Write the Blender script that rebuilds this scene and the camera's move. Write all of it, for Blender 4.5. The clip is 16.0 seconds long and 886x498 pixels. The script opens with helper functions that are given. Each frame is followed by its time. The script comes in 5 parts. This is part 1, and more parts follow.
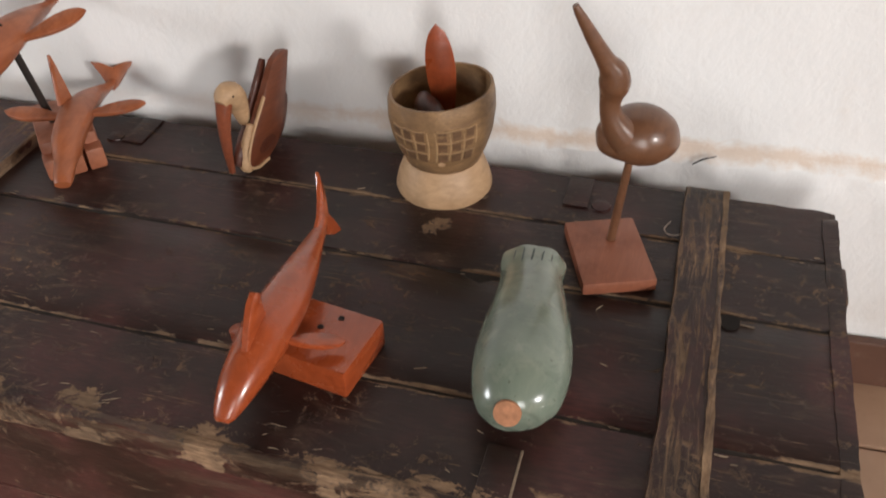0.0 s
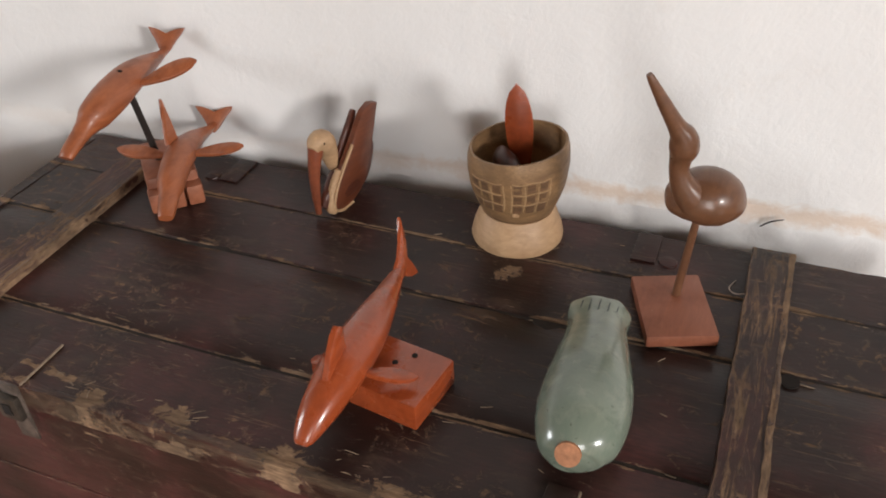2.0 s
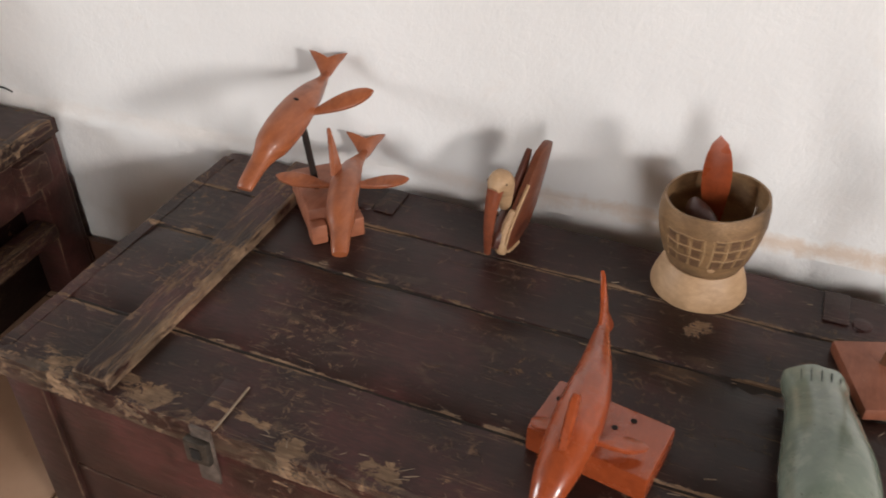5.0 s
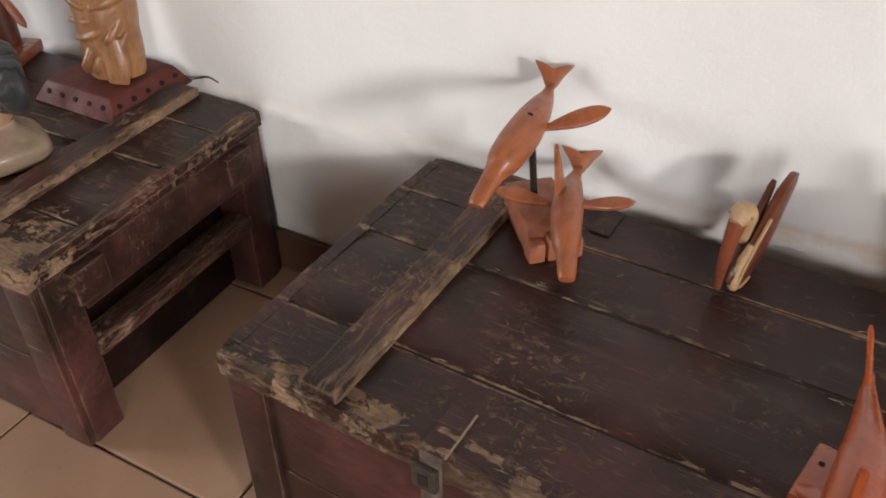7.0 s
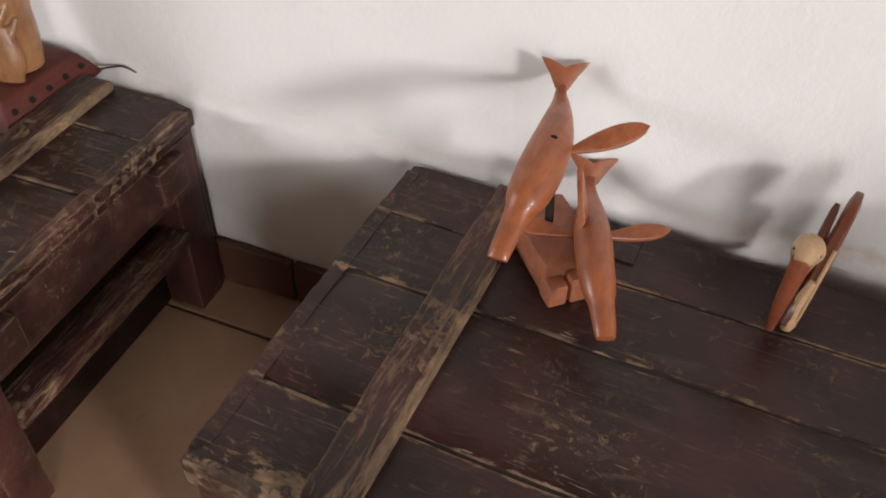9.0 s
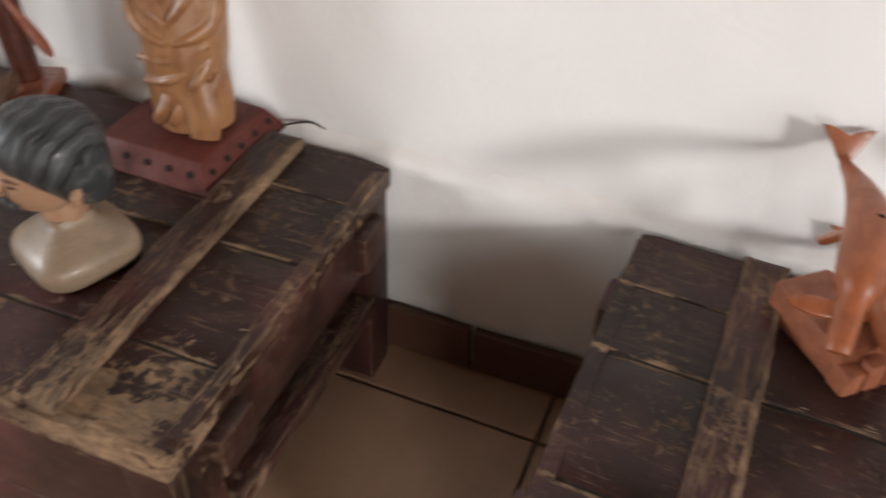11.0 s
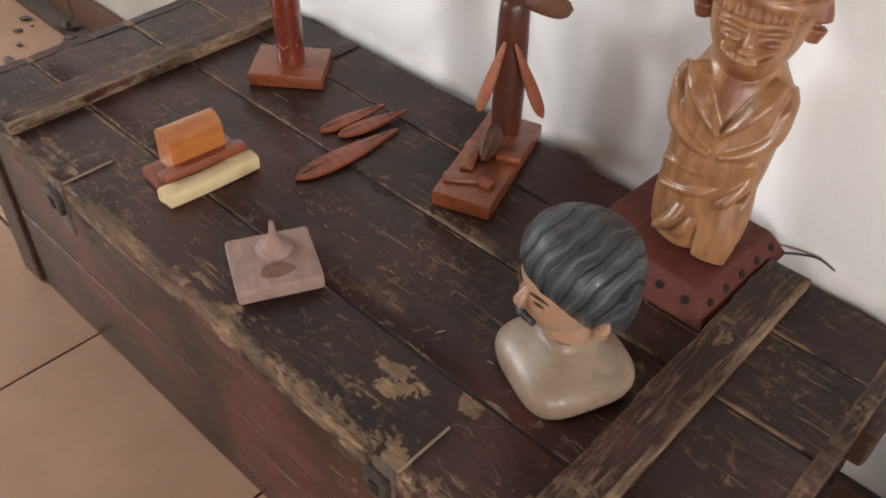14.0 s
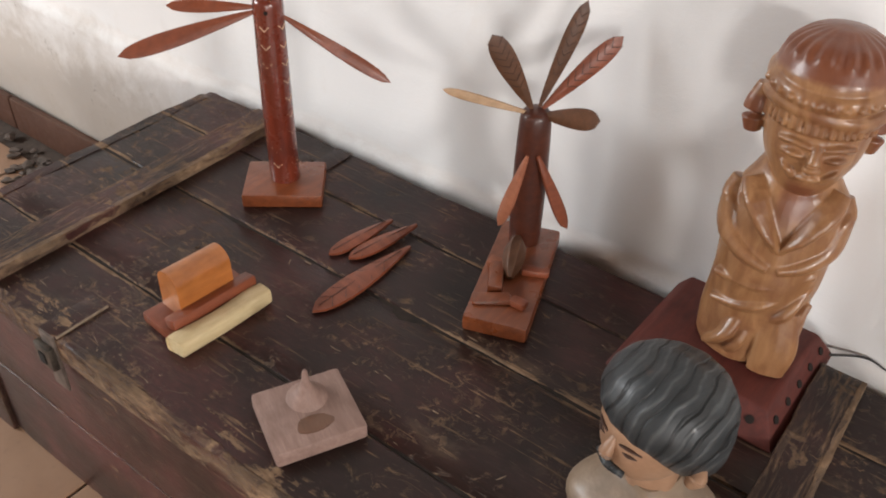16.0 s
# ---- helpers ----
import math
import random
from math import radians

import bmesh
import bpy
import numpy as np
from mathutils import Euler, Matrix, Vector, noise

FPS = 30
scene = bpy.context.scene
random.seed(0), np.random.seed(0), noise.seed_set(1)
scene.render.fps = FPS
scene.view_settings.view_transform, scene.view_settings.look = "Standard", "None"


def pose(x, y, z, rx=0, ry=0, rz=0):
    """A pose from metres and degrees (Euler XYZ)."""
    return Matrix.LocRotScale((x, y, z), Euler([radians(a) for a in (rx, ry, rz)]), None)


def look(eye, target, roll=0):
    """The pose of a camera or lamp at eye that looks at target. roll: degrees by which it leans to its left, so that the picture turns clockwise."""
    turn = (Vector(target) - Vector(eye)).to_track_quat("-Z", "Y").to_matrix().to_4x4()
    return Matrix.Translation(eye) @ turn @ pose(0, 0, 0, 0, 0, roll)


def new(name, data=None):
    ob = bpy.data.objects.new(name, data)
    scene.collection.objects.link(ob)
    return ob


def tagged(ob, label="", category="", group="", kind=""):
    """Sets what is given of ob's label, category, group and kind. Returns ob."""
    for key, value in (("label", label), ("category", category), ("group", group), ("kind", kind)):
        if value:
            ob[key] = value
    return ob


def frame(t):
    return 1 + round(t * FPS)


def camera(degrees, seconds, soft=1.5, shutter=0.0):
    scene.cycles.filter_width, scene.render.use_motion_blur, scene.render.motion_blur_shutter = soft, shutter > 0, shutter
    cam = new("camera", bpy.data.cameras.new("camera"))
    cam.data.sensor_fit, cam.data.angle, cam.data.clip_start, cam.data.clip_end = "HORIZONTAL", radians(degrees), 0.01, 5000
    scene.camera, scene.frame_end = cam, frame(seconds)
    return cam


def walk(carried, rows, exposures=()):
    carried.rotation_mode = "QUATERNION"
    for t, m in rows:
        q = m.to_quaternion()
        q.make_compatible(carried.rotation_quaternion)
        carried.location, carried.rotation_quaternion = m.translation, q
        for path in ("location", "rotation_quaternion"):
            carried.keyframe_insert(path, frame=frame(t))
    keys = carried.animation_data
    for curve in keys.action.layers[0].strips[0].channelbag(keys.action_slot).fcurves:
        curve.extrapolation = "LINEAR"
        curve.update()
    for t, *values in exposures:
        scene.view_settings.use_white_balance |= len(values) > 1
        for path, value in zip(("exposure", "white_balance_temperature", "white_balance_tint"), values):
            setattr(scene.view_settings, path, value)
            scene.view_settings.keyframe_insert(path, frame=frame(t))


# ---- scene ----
cam = camera(54.3, 16.0, 1.8, 0.5)
PATH = [
    (0, (0.702, 3.687, 0.96), (0.232, 5.15, -0.32), -2.4),
    (0.5, (0.708, 3.676, 0.974), (0.21, 5.179, -0.247), -1.7),
    (1, (0.71, 3.666, 0.984), (0.152, 5.161, -0.221), -2.5),
    (1.5, (0.716, 3.657, 0.988), (0.103, 5.138, -0.208), -3.2),
    (2, (0.711, 3.645, 0.994), (0.075, 5.12, -0.197), -2.9),
    (2.5, (0.706, 3.633, 0.998), (0.041, 5.104, -0.184), -2.4),
    (3, (0.694, 3.625, 1.0), (0.02, 5.096, -0.175), -1.8),
    (3.2, (0.682, 3.626, 1.002), (0.009, 5.103, -0.166), -1.6),
    (5.3, (0.447, 3.615, 1.028), (-0.173, 5.088, -0.174), 0.1),
    (5.5, (0.436, 3.613, 1.028), (-0.208, 5.077, -0.172), -0.2),
    (6, (0.403, 3.594, 1.033), (-0.306, 5.037, -0.157), -0.8),
    (6.5, (0.358, 3.573, 1.035), (-0.43, 4.978, -0.15), -0.5),
    (7, (0.31, 3.608, 1.036), (-0.519, 4.957, -0.186), -1.1),
    (7.5, (0.265, 3.686, 1.031), (-0.544, 4.979, -0.262), -2.1),
    (8, (0.227, 3.749, 1.029), (-0.555, 4.998, -0.323), -2.8),
    (8.2, (0.214, 3.76, 1.029), (-0.548, 5.014, -0.33), -2.1),
    (10.3, (-0.11, 3.775, 1.0), (-0.425, 5.22, -0.346), 4.3),
    (10.5, (-0.128, 3.769, 0.998), (-0.543, 5.193, -0.342), 2.9),
    (10.7, (-0.165, 3.754, 1.004), (-0.639, 5.177, -0.32), 2.5),
    (11, (-0.201, 3.734, 0.998), (-0.789, 5.127, -0.311), 2.3),
    (11.5, (-0.249, 3.709, 0.99), (-1.038, 5.005, -0.314), 1.6),
    (12, (-0.322, 3.73, 0.998), (-1.238, 4.93, -0.314), 0.4),
    (12.5, (-0.403, 3.763, 1.004), (-1.415, 4.9, -0.294), 0.5),
    (13, (-0.454, 3.772, 1.006), (-1.524, 4.821, -0.319), 1.0),
    (13.5, (-0.487, 3.762, 1.009), (-1.566, 4.778, -0.334), 1.8),
    (14, (-0.551, 3.75, 1.012), (-1.584, 4.81, -0.333), 2.7),
    (14.5, (-0.62, 3.744, 1.011), (-1.582, 4.877, -0.328), 3.8),
    (15, (-0.669, 3.743, 1.017), (-1.616, 4.935, -0.281), 3.7),
    (15.5, (-0.685, 3.744, 1.021), (-1.646, 4.975, -0.228), 3.7),
    (16, (-0.706, 3.739, 1.03), (-1.675, 4.973, -0.21), 2.5),
]
walk(cam, [(t, look(eye, target, roll)) for t, eye, target, roll in PATH], [(0.0, -0.34), (1.5, -0.36), (5.5, -0.30), (8.0, -0.24), (10.5, -0.28), (12.5, -0.02), (16.0, -0.16)])

# ---- light ----
world = bpy.data.worlds.new("world")
scene.world = world
world.use_nodes = True
wn = world.node_tree
sky = wn.nodes.new("ShaderNodeTexSky")
sky.sky_type, sky.sun_disc = "NISHITA", False
sky.sun_elevation, sky.sun_rotation = radians(40), radians(120)
wn.links.new(sky.outputs[0], wn.nodes["Background"].inputs[0])
wn.nodes["Background"].inputs[1].default_value = 0.10


def window_light(name, at, aim, width, height, watts, colour):
    lamp = bpy.data.lights.new(name, "AREA")
    lamp.shape, lamp.size, lamp.size_y, lamp.energy, lamp.color = "RECTANGLE", width, height, watts, colour
    ob = new(name, lamp)
    ob.matrix_world = look(at, aim)
    return ob


window_light("daylight_east_window", (6.70, 0.83, 2.47), (0.0, 4.3, 0.45), 0.80, 0.80, 430, (1.0, 0.96, 0.935))
window_light("daylight_south_door", (2.1, 0.36, 1.06), (-0.2, 4.5, 0.45), 0.95, 1.95, 92, (1.0, 0.97, 0.955))
window_light("daylight_west_window", (-4.16, 2.35, 1.62), (0.0, 3.2, 0.9), 1.15, 1.15, 125, (0.95, 0.975, 1.0))

# ---- materials ----


def material(name, rough=0.6, spec=0.5, metal=0.0, coat=0.0):
    m = bpy.data.materials.new(name)
    m.use_nodes = True
    b = m.node_tree.nodes["Principled BSDF"]
    b.inputs["Roughness"].default_value = rough
    b.inputs["Metallic"].default_value = metal
    b.inputs["Specular IOR Level"].default_value = spec
    b.inputs["Coat Weight"].default_value = coat
    b.inputs["Coat Roughness"].default_value = 0.15
    return m, m.node_tree, b


def coords(t, scale=(1, 1, 1), turn=(0, 0, 0)):
    c = t.nodes.new("ShaderNodeTexCoord")
    mp = t.nodes.new("ShaderNodeMapping")
    mp.inputs["Scale"].default_value = scale
    mp.inputs["Rotation"].default_value = turn
    t.links.new(c.outputs["Object"], mp.inputs["Vector"])
    return mp.outputs["Vector"]


def noise_tex(t, vec, scale, detail=5.0, rough=0.6, warp=0.0):
    n = t.nodes.new("ShaderNodeTexNoise")
    n.inputs["Scale"].default_value = scale
    n.inputs["Detail"].default_value = detail
    n.inputs["Roughness"].default_value = rough
    n.inputs["Distortion"].default_value = warp
    t.links.new(vec, n.inputs["Vector"])
    return n.outputs["Fac"]


def ramp(t, fac, *stops):
    r = t.nodes.new("ShaderNodeValToRGB")
    e = r.color_ramp.elements
    while len(e) < len(stops):
        e.new(0.5)
    for el, (p, c) in zip(e, stops):
        el.position = p
        el.color = (*c, 1) if not isinstance(c, float) else (c, c, c, 1)
    t.links.new(fac, r.inputs["Fac"])
    return r.outputs["Color"]


def mix(t, fac, a, b, kind="MIX"):
    n = t.nodes.new("ShaderNodeMix")
    n.data_type, n.blend_type = "RGBA", kind
    for sock, v in ((n.inputs[0], fac), (n.inputs[6], a), (n.inputs[7], b)):
        if isinstance(v, (int, float)):
            sock.default_value = v
        elif isinstance(v, tuple):
            sock.default_value = (*v, 1)
        else:
            t.links.new(v, sock)
    return n.outputs[2]


def calc(t, op, a, b=0.0, c=None):
    n = t.nodes.new("ShaderNodeMath")
    n.operation = op
    for i, v in enumerate((a, b) if c is None else (a, b, c)):
        if isinstance(v, (int, float)):
            n.inputs[i].default_value = v
        else:
            t.links.new(v, n.inputs[i])
    return n.outputs[0]


def bump(t, b, height, strength, distance=0.002):
    n = t.nodes.new("ShaderNodeBump")
    n.inputs["Strength"].default_value = strength
    n.inputs["Distance"].default_value = distance
    t.links.new(height, n.inputs["Height"])
    t.links.new(n.outputs[0], b.inputs["Normal"])



def wood(name, dark, light, rough=0.4, coat=0.0, grain=(40, 6, 40), scale=3.0, worn=0.0, bumps=0.15):
    """Carved wood: streaked grain along y, with finer fibres and a few darker stains."""
    m, t, b = material(name, rough, 0.5, 0.0, coat)
    v = coords(t, grain)
    g = noise_tex(t, v, scale, 6, 0.6, 0.6)
    fine = noise_tex(t, coords(t, (grain[0] * 5, grain[1] * 2, grain[2] * 5)), scale * 2, 3, 0.6)
    blot = noise_tex(t, coords(t), 22, 4, 0.6)
    col = ramp(t, g, (0.30, dark), (0.72, light))
    col = mix(t, ramp(t, fine, (0.35, 0.55), (0.7, 0.0)), col, dark)
    col = mix(t, ramp(t, blot, (0.30, 0.45), (0.50, 0.0)), col, tuple(c * 0.55 for c in dark))
    if worn:
        w = noise_tex(t, coords(t), 60, 5, 0.7)
        col = mix(t, ramp(t, w, (0.66, 0.0), (0.72, worn)), col, (0.55, 0.42, 0.30))
    t.links.new(col, b.inputs["Base Color"])
    r = ramp(t, blot, (0.3, min(1.0, rough + 0.15)), (0.7, max(0.05, rough - 0.08)))
    t.links.new(r, b.inputs["Roughness"])
    bump(t, b, calc(t, "ADD", calc(t, "MULTIPLY", fine, 0.5), g), bumps, 0.0015)
    return m


def edge_wear(t, grit, much):
    """Bare wood where corners are knocked and rubbed."""
    round_n = t.nodes.new("ShaderNodeBevel")
    round_n.samples = 4
    round_n.inputs["Radius"].default_value = 0.007
    flat_n = t.nodes.new("ShaderNodeNewGeometry")
    dot = t.nodes.new("ShaderNodeVectorMath")
    dot.operation = "DOT_PRODUCT"
    t.links.new(round_n.outputs[0], dot.inputs[0])
    t.links.new(flat_n.outputs["Normal"], dot.inputs[1])
    corner = calc(t, "MULTIPLY", calc(t, "SUBTRACT", 1.0, dot.outputs["Value"]), 4.0)
    return ramp(t, calc(t, "ADD", corner, calc(t, "MULTIPLY", calc(t, "SUBTRACT", grit, 0.5), 3.0)), (0.62, 0.0), (0.85, much))


def paint(name, wear=0.0, patches=(), tone=1.0, along=(1, 0), film=(0.05, 0.030, 0.022), seams=(), corners=0.0):
    """Old dark maroon-brown paint on planks: worn through to bare wood in scratches, chips, patches and along joints."""
    m, t, b = material(name, 0.32, 0.30)
    lx, ly = (7, 34) if along == (1, 0) else (24, 9)
    big = noise_tex(t, coords(t), 5, 5, 0.6)
    streak = noise_tex(t, coords(t, (lx, ly, 40)), 1.0, 8, 0.72, 0.4)
    chips = noise_tex(t, coords(t, (lx * 4, ly * 1.1, 40)), 1.3, 8, 0.75, 0.8)
    fine = noise_tex(t, coords(t, (lx * 8, ly * 8, 200)), 1.0, 4, 0.6)
    spots = noise_tex(t, coords(t), 34, 7, 0.72, 0.3)
    gate = noise_tex(t, coords(t), 7, 4, 0.6)
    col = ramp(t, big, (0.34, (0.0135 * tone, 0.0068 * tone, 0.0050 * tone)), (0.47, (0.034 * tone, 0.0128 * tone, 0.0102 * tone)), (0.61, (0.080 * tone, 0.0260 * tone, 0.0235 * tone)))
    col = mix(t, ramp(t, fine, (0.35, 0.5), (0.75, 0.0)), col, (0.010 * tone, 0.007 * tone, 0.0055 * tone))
    # rubbed film along the boards
    pale = film[0] > 0.1
    col = mix(t, ramp(t, streak, (0.47 if pale else 0.52, 0.0), (0.70 if pale else 0.78, 0.85 if pale else 0.5)), col, film)
    scuff = noise_tex(t, coords(t, (lx * 1.6, ly * 0.9, 40), (0, 0, 0.06)), 1.0, 7, 0.7, 0.9)
    col = mix(t, calc(t, "MULTIPLY", ramp(t, scuff, (0.55, 0.0), (0.66, 0.42)), ramp(t, gate, (0.42, 0.2), (0.6, 1.0))), col, (0.135, 0.088, 0.058))
    bare = ramp(t, fine, (0.3, (0.15, 0.090, 0.052)), (0.7, (0.40, 0.26, 0.155)))
    cut = 0.645 - wear * 0.8
    mask = ramp(t, chips, (cut - 0.03, 0.0), (cut + 0.07, 0.70 + wear))
    flakes = noise_tex(t, coords(t), 75, 8, 0.78, 0.6)
    flakes = calc(t, "MULTIPLY", ramp(t, flakes, (0.565 - wear * 0.3, 0.0), (0.60 - wear * 0.3, 0.7)), ramp(t, gate, (0.52, 0.0), (0.60, 1.0)))
    mask = calc(t, "MAXIMUM", mask, flakes)
    for k, (turn, sx, sy, lo, much) in enumerate(((0.02, 0.9, 6.0, 0.655 - wear * 0.5, 0.6), (-0.07, 1.6, 4.6, 0.665 - wear * 0.5, 0.75), (0.62, 2.4, 5.0, 0.685, 0.8), (-1.0, 2.6, 4.6, 0.700, 0.8))):
        line = noise_tex(t, coords(t, (lx * sx, ly * sy, 60 + 17 * k), (0, 0, turn)), 1.0, 4, 0.6, 0.25)
        mask = calc(t, "MAXIMUM", mask, calc(t, "MULTIPLY", ramp(t, line, (lo, 0.0), (lo + 0.035, much)), ramp(t, gate, (0.44, 0.0), (0.54, 1.0))))
    if seams or patches:
        c = t.nodes.new("ShaderNodeTexCoord")
        xyz = t.nodes.new("ShaderNodeSeparateXYZ")
        t.links.new(c.outputs["Object"], xyz.inputs[0])
    for y, wide, lo in seams:
        off = calc(t, "ABSOLUTE", calc(t, "SUBTRACT", xyz.outputs["Y"], y))
        near = calc(t, "SUBTRACT", 1.0, calc(t, "DIVIDE", off, wide))
        edge = calc(t, "ADD", near, calc(t, "ADD", calc(t, "MULTIPLY", calc(t, "SUBTRACT", streak, 0.5), 6.0), calc(t, "MULTIPLY", calc(t, "SUBTRACT", chips, 0.5), 4.0)))
        close = ramp(t, near, (0.0, 0.0), (0.15, 1.0))
        mask = calc(t, "MAXIMUM", mask, calc(t, "MULTIPLY", close, ramp(t, edge, (lo, 0.0), (lo + 0.25, 0.85))))
    for px, py, pr in patches:
        d = t.nodes.new("ShaderNodeVectorMath")
        d.operation = "DISTANCE"
        flat = t.nodes.new("ShaderNodeVectorMath")
        flat.operation = "MULTIPLY"
        flat.inputs[1].default_value = (1, 1, 0)
        t.links.new(c.outputs["Object"], flat.inputs[0])
        t.links.new(flat.outputs[0], d.inputs[0])
        d.inputs[1].default_value = (px, py, 0)
        near = calc(t, "SUBTRACT", 1.0, calc(t, "DIVIDE", d.outputs["Value"], pr))
        edge = calc(t, "ADD", near, calc(t, "ADD", calc(t, "MULTIPLY", calc(t, "SUBTRACT", spots, 0.5), 5.2), calc(t, "MULTIPLY", calc(t, "SUBTRACT", chips, 0.5), 3.4)))
        mask = calc(t, "MAXIMUM", mask, ramp(t, edge, (0.20, 0.0), (0.34, 0.92)))
    if corners:
        mask = calc(t, "MAXIMUM", mask, edge_wear(t, spots, corners))
    tint = noise_tex(t, coords(t), 19, 4, 0.6)
    bare = mix(t, ramp(t, tint, (0.40, 0.65), (0.62, 0.0)), bare, (0.115, 0.078, 0.050))
    col = mix(t, mask, col, bare)
    t.links.new(col, b.inputs["Base Color"])
    t.links.new(ramp(t, calc(t, "ADD", mask, calc(t, "MULTIPLY", spots, 0.5)), (0.15, 0.28), (0.42, 0.42), (1.0, 0.88)), b.inputs["Roughness"])
    h = calc(t, "SUBTRACT", calc(t, "ADD", calc(t, "MULTIPLY", fine, 0.4), streak), calc(t, "MULTIPLY", mask, 0.8))
    bump(t, b, h, 0.5, 0.0018)
    return m


def old_wall(name):
    """Plaster that is paler above, with a rusty damp line along the ledge and browner low down."""
    m, t, b = material(name, 0.9, 0.25)
    big = noise_tex(t, coords(t), 1.8, 4, 0.55)
    mid = noise_tex(t, coords(t), 11, 6, 0.65, 0.3)
    small = noise_tex(t, coords(t), 30, 6, 0.7, 0.4)
    fine = noise_tex(t, coords(t), 90, 5, 0.65)
    col = ramp(t, big, (0.3, (0.77, 0.755, 0.74)), (0.7, (0.85, 0.845, 0.835)))
    col = mix(t, ramp(t, mid, (0.60, 0.0), (0.80, 0.30)), col, (0.70, 0.63, 0.56))
    c = t.nodes.new("ShaderNodeTexCoord")
    xyz = t.nodes.new("ShaderNodeSeparateXYZ")
    t.links.new(c.outputs["Object"], xyz.inputs[0])
    x, z = xyz.outputs["X"], xyz.outputs["Z"]
    off = calc(t, "ABSOLUTE", calc(t, "SUBTRACT", z, calc(t, "ADD", 0.332, calc(t, "MULTIPLY", big, 0.03))))
    line = calc(t, "ADD", calc(t, "SUBTRACT", 1.0, calc(t, "DIVIDE", off, 0.018)), calc(t, "MULTIPLY", calc(t, "SUBTRACT", small, 0.5), 2.2))
    much = ramp(t, calc(t, "MULTIPLY", calc(t, "ADD", x, 1.5), 0.3333), (0.50, 0.16), (0.64, 0.85))
    col = mix(t, calc(t, "MULTIPLY", ramp(t, line, (0.25, 0.0), (0.95, 0.75)), much), col, (0.62, 0.45, 0.32))
    low_brown = calc(t, "MULTIPLY", ramp(t, z, (0.02, 0.5), (0.22, 0.0)), ramp(t, mid, (0.35, 0.2), (0.65, 1.0)))
    col = mix(t, low_brown, col, (0.40, 0.31, 0.22))
    # brown shade painted at the wall foot beyond the second chest, with dirt specks
    foot_shade = calc(t, "MULTIPLY", ramp(t, calc(t, "ADD", calc(t, "MULTIPLY", x, -0.5), calc(t, "MULTIPLY", calc(t, "SUBTRACT", big, 0.5), 0.3)), (0.88, 0.0), (1.0, 1.0)), ramp(t, calc(t, "ADD", z, calc(t, "MULTIPLY", calc(t, "SUBTRACT", mid, 0.5), 0.35)), (0.20, 1.0), (0.36, 0.0)))
    col = mix(t, calc(t, "MULTIPLY", foot_shade, 0.60), col, (0.34, 0.27, 0.20))
    col = mix(t, calc(t, "MULTIPLY", foot_shade, ramp(t, small, (0.62, 0.0), (0.70, 0.6))), col, (0.16, 0.115, 0.075))
    t.links.new(col, b.inputs["Base Color"])
    bump(t, b, calc(t, "ADD", calc(t, "ADD", mid, calc(t, "MULTIPLY", small, 0.5)), calc(t, "MULTIPLY", fine, 0.12)), 0.34, 0.008)
    return m


def tile_clay(name, a, c):
    m, t, b = material(name, 0.42, 0.5)
    info = t.nodes.new("ShaderNodeObjectInfo")
    n = noise_tex(t, coords(t), 5, 5, 0.6)
    f = noise_tex(t, coords(t), 60, 5, 0.7)
    col = ramp(t, n, (0.3, a), (0.7, c))
    col = mix(t, calc(t, "MULTIPLY", info.outputs["Random"], 0.35), col, tuple(v * 0.7 for v in a))
    col = mix(t, ramp(t, f, (0.60, 0.0), (0.75, 0.5)), col, (0.20, 0.12, 0.075))
    t.links.new(col, b.inputs["Base Color"])
    t.links.new(ramp(t, f, (0.3, 0.35), (0.7, 0.6)), b.inputs["Roughness"])
    bump(t, b, calc(t, "ADD", n, calc(t, "MULTIPLY", f, 0.3)), 0.25, 0.003)
    return m


def plain(name, colour, rough=0.6, metal=0.0, vary=0.25, scale=40, coat=0.0):
    m, t, b = material(name, rough, 0.5, metal, coat)
    n = noise_tex(t, coords(t), scale, 5, 0.65)
    t.links.new(ramp(t, n, (0.3, tuple(v * (1 - vary) for v in colour)), (0.7, tuple(min(1, v * (1 + vary)) for v in colour))), b.inputs["Base Color"])
    bump(t, b, n, 0.2, 0.001)
    return m


def glaze(name):
    """Celadon glaze, glossy, cloudy green with dark brushed smudges."""
    m, t, b = material(name, 0.22, 0.5, 0.0, 0.45)
    big = noise_tex(t, coords(t), 16, 5, 0.6, 0.5)
    cloud = noise_tex(t, coords(t), 38, 6, 0.7, 0.4)
    st = noise_tex(t, coords(t, (30, 24, 30)), 1.2, 5, 0.6, 0.8)
    col = ramp(t, big, (0.3, (0.115, 0.150, 0.115)), (0.7, (0.215, 0.250, 0.195)))
    col = mix(t, ramp(t, cloud, (0.50, 0.0), (0.72, 0.55)), col, (0.30, 0.31, 0.25))
    col = mix(t, ramp(t, st, (0.58, 0.0), (0.72, 0.60)), col, (0.050, 0.066, 0.052))
    specks = noise_tex(t, coords(t), 150, 3, 0.6)
    col = mix(t, ramp(t, specks, (0.68, 0.0), (0.72, 0.7)), col, (0.06, 0.055, 0.04))
    t.links.new(col, b.inputs["Base Color"])
    bump(t, b, st, 0.12, 0.001)
    return m


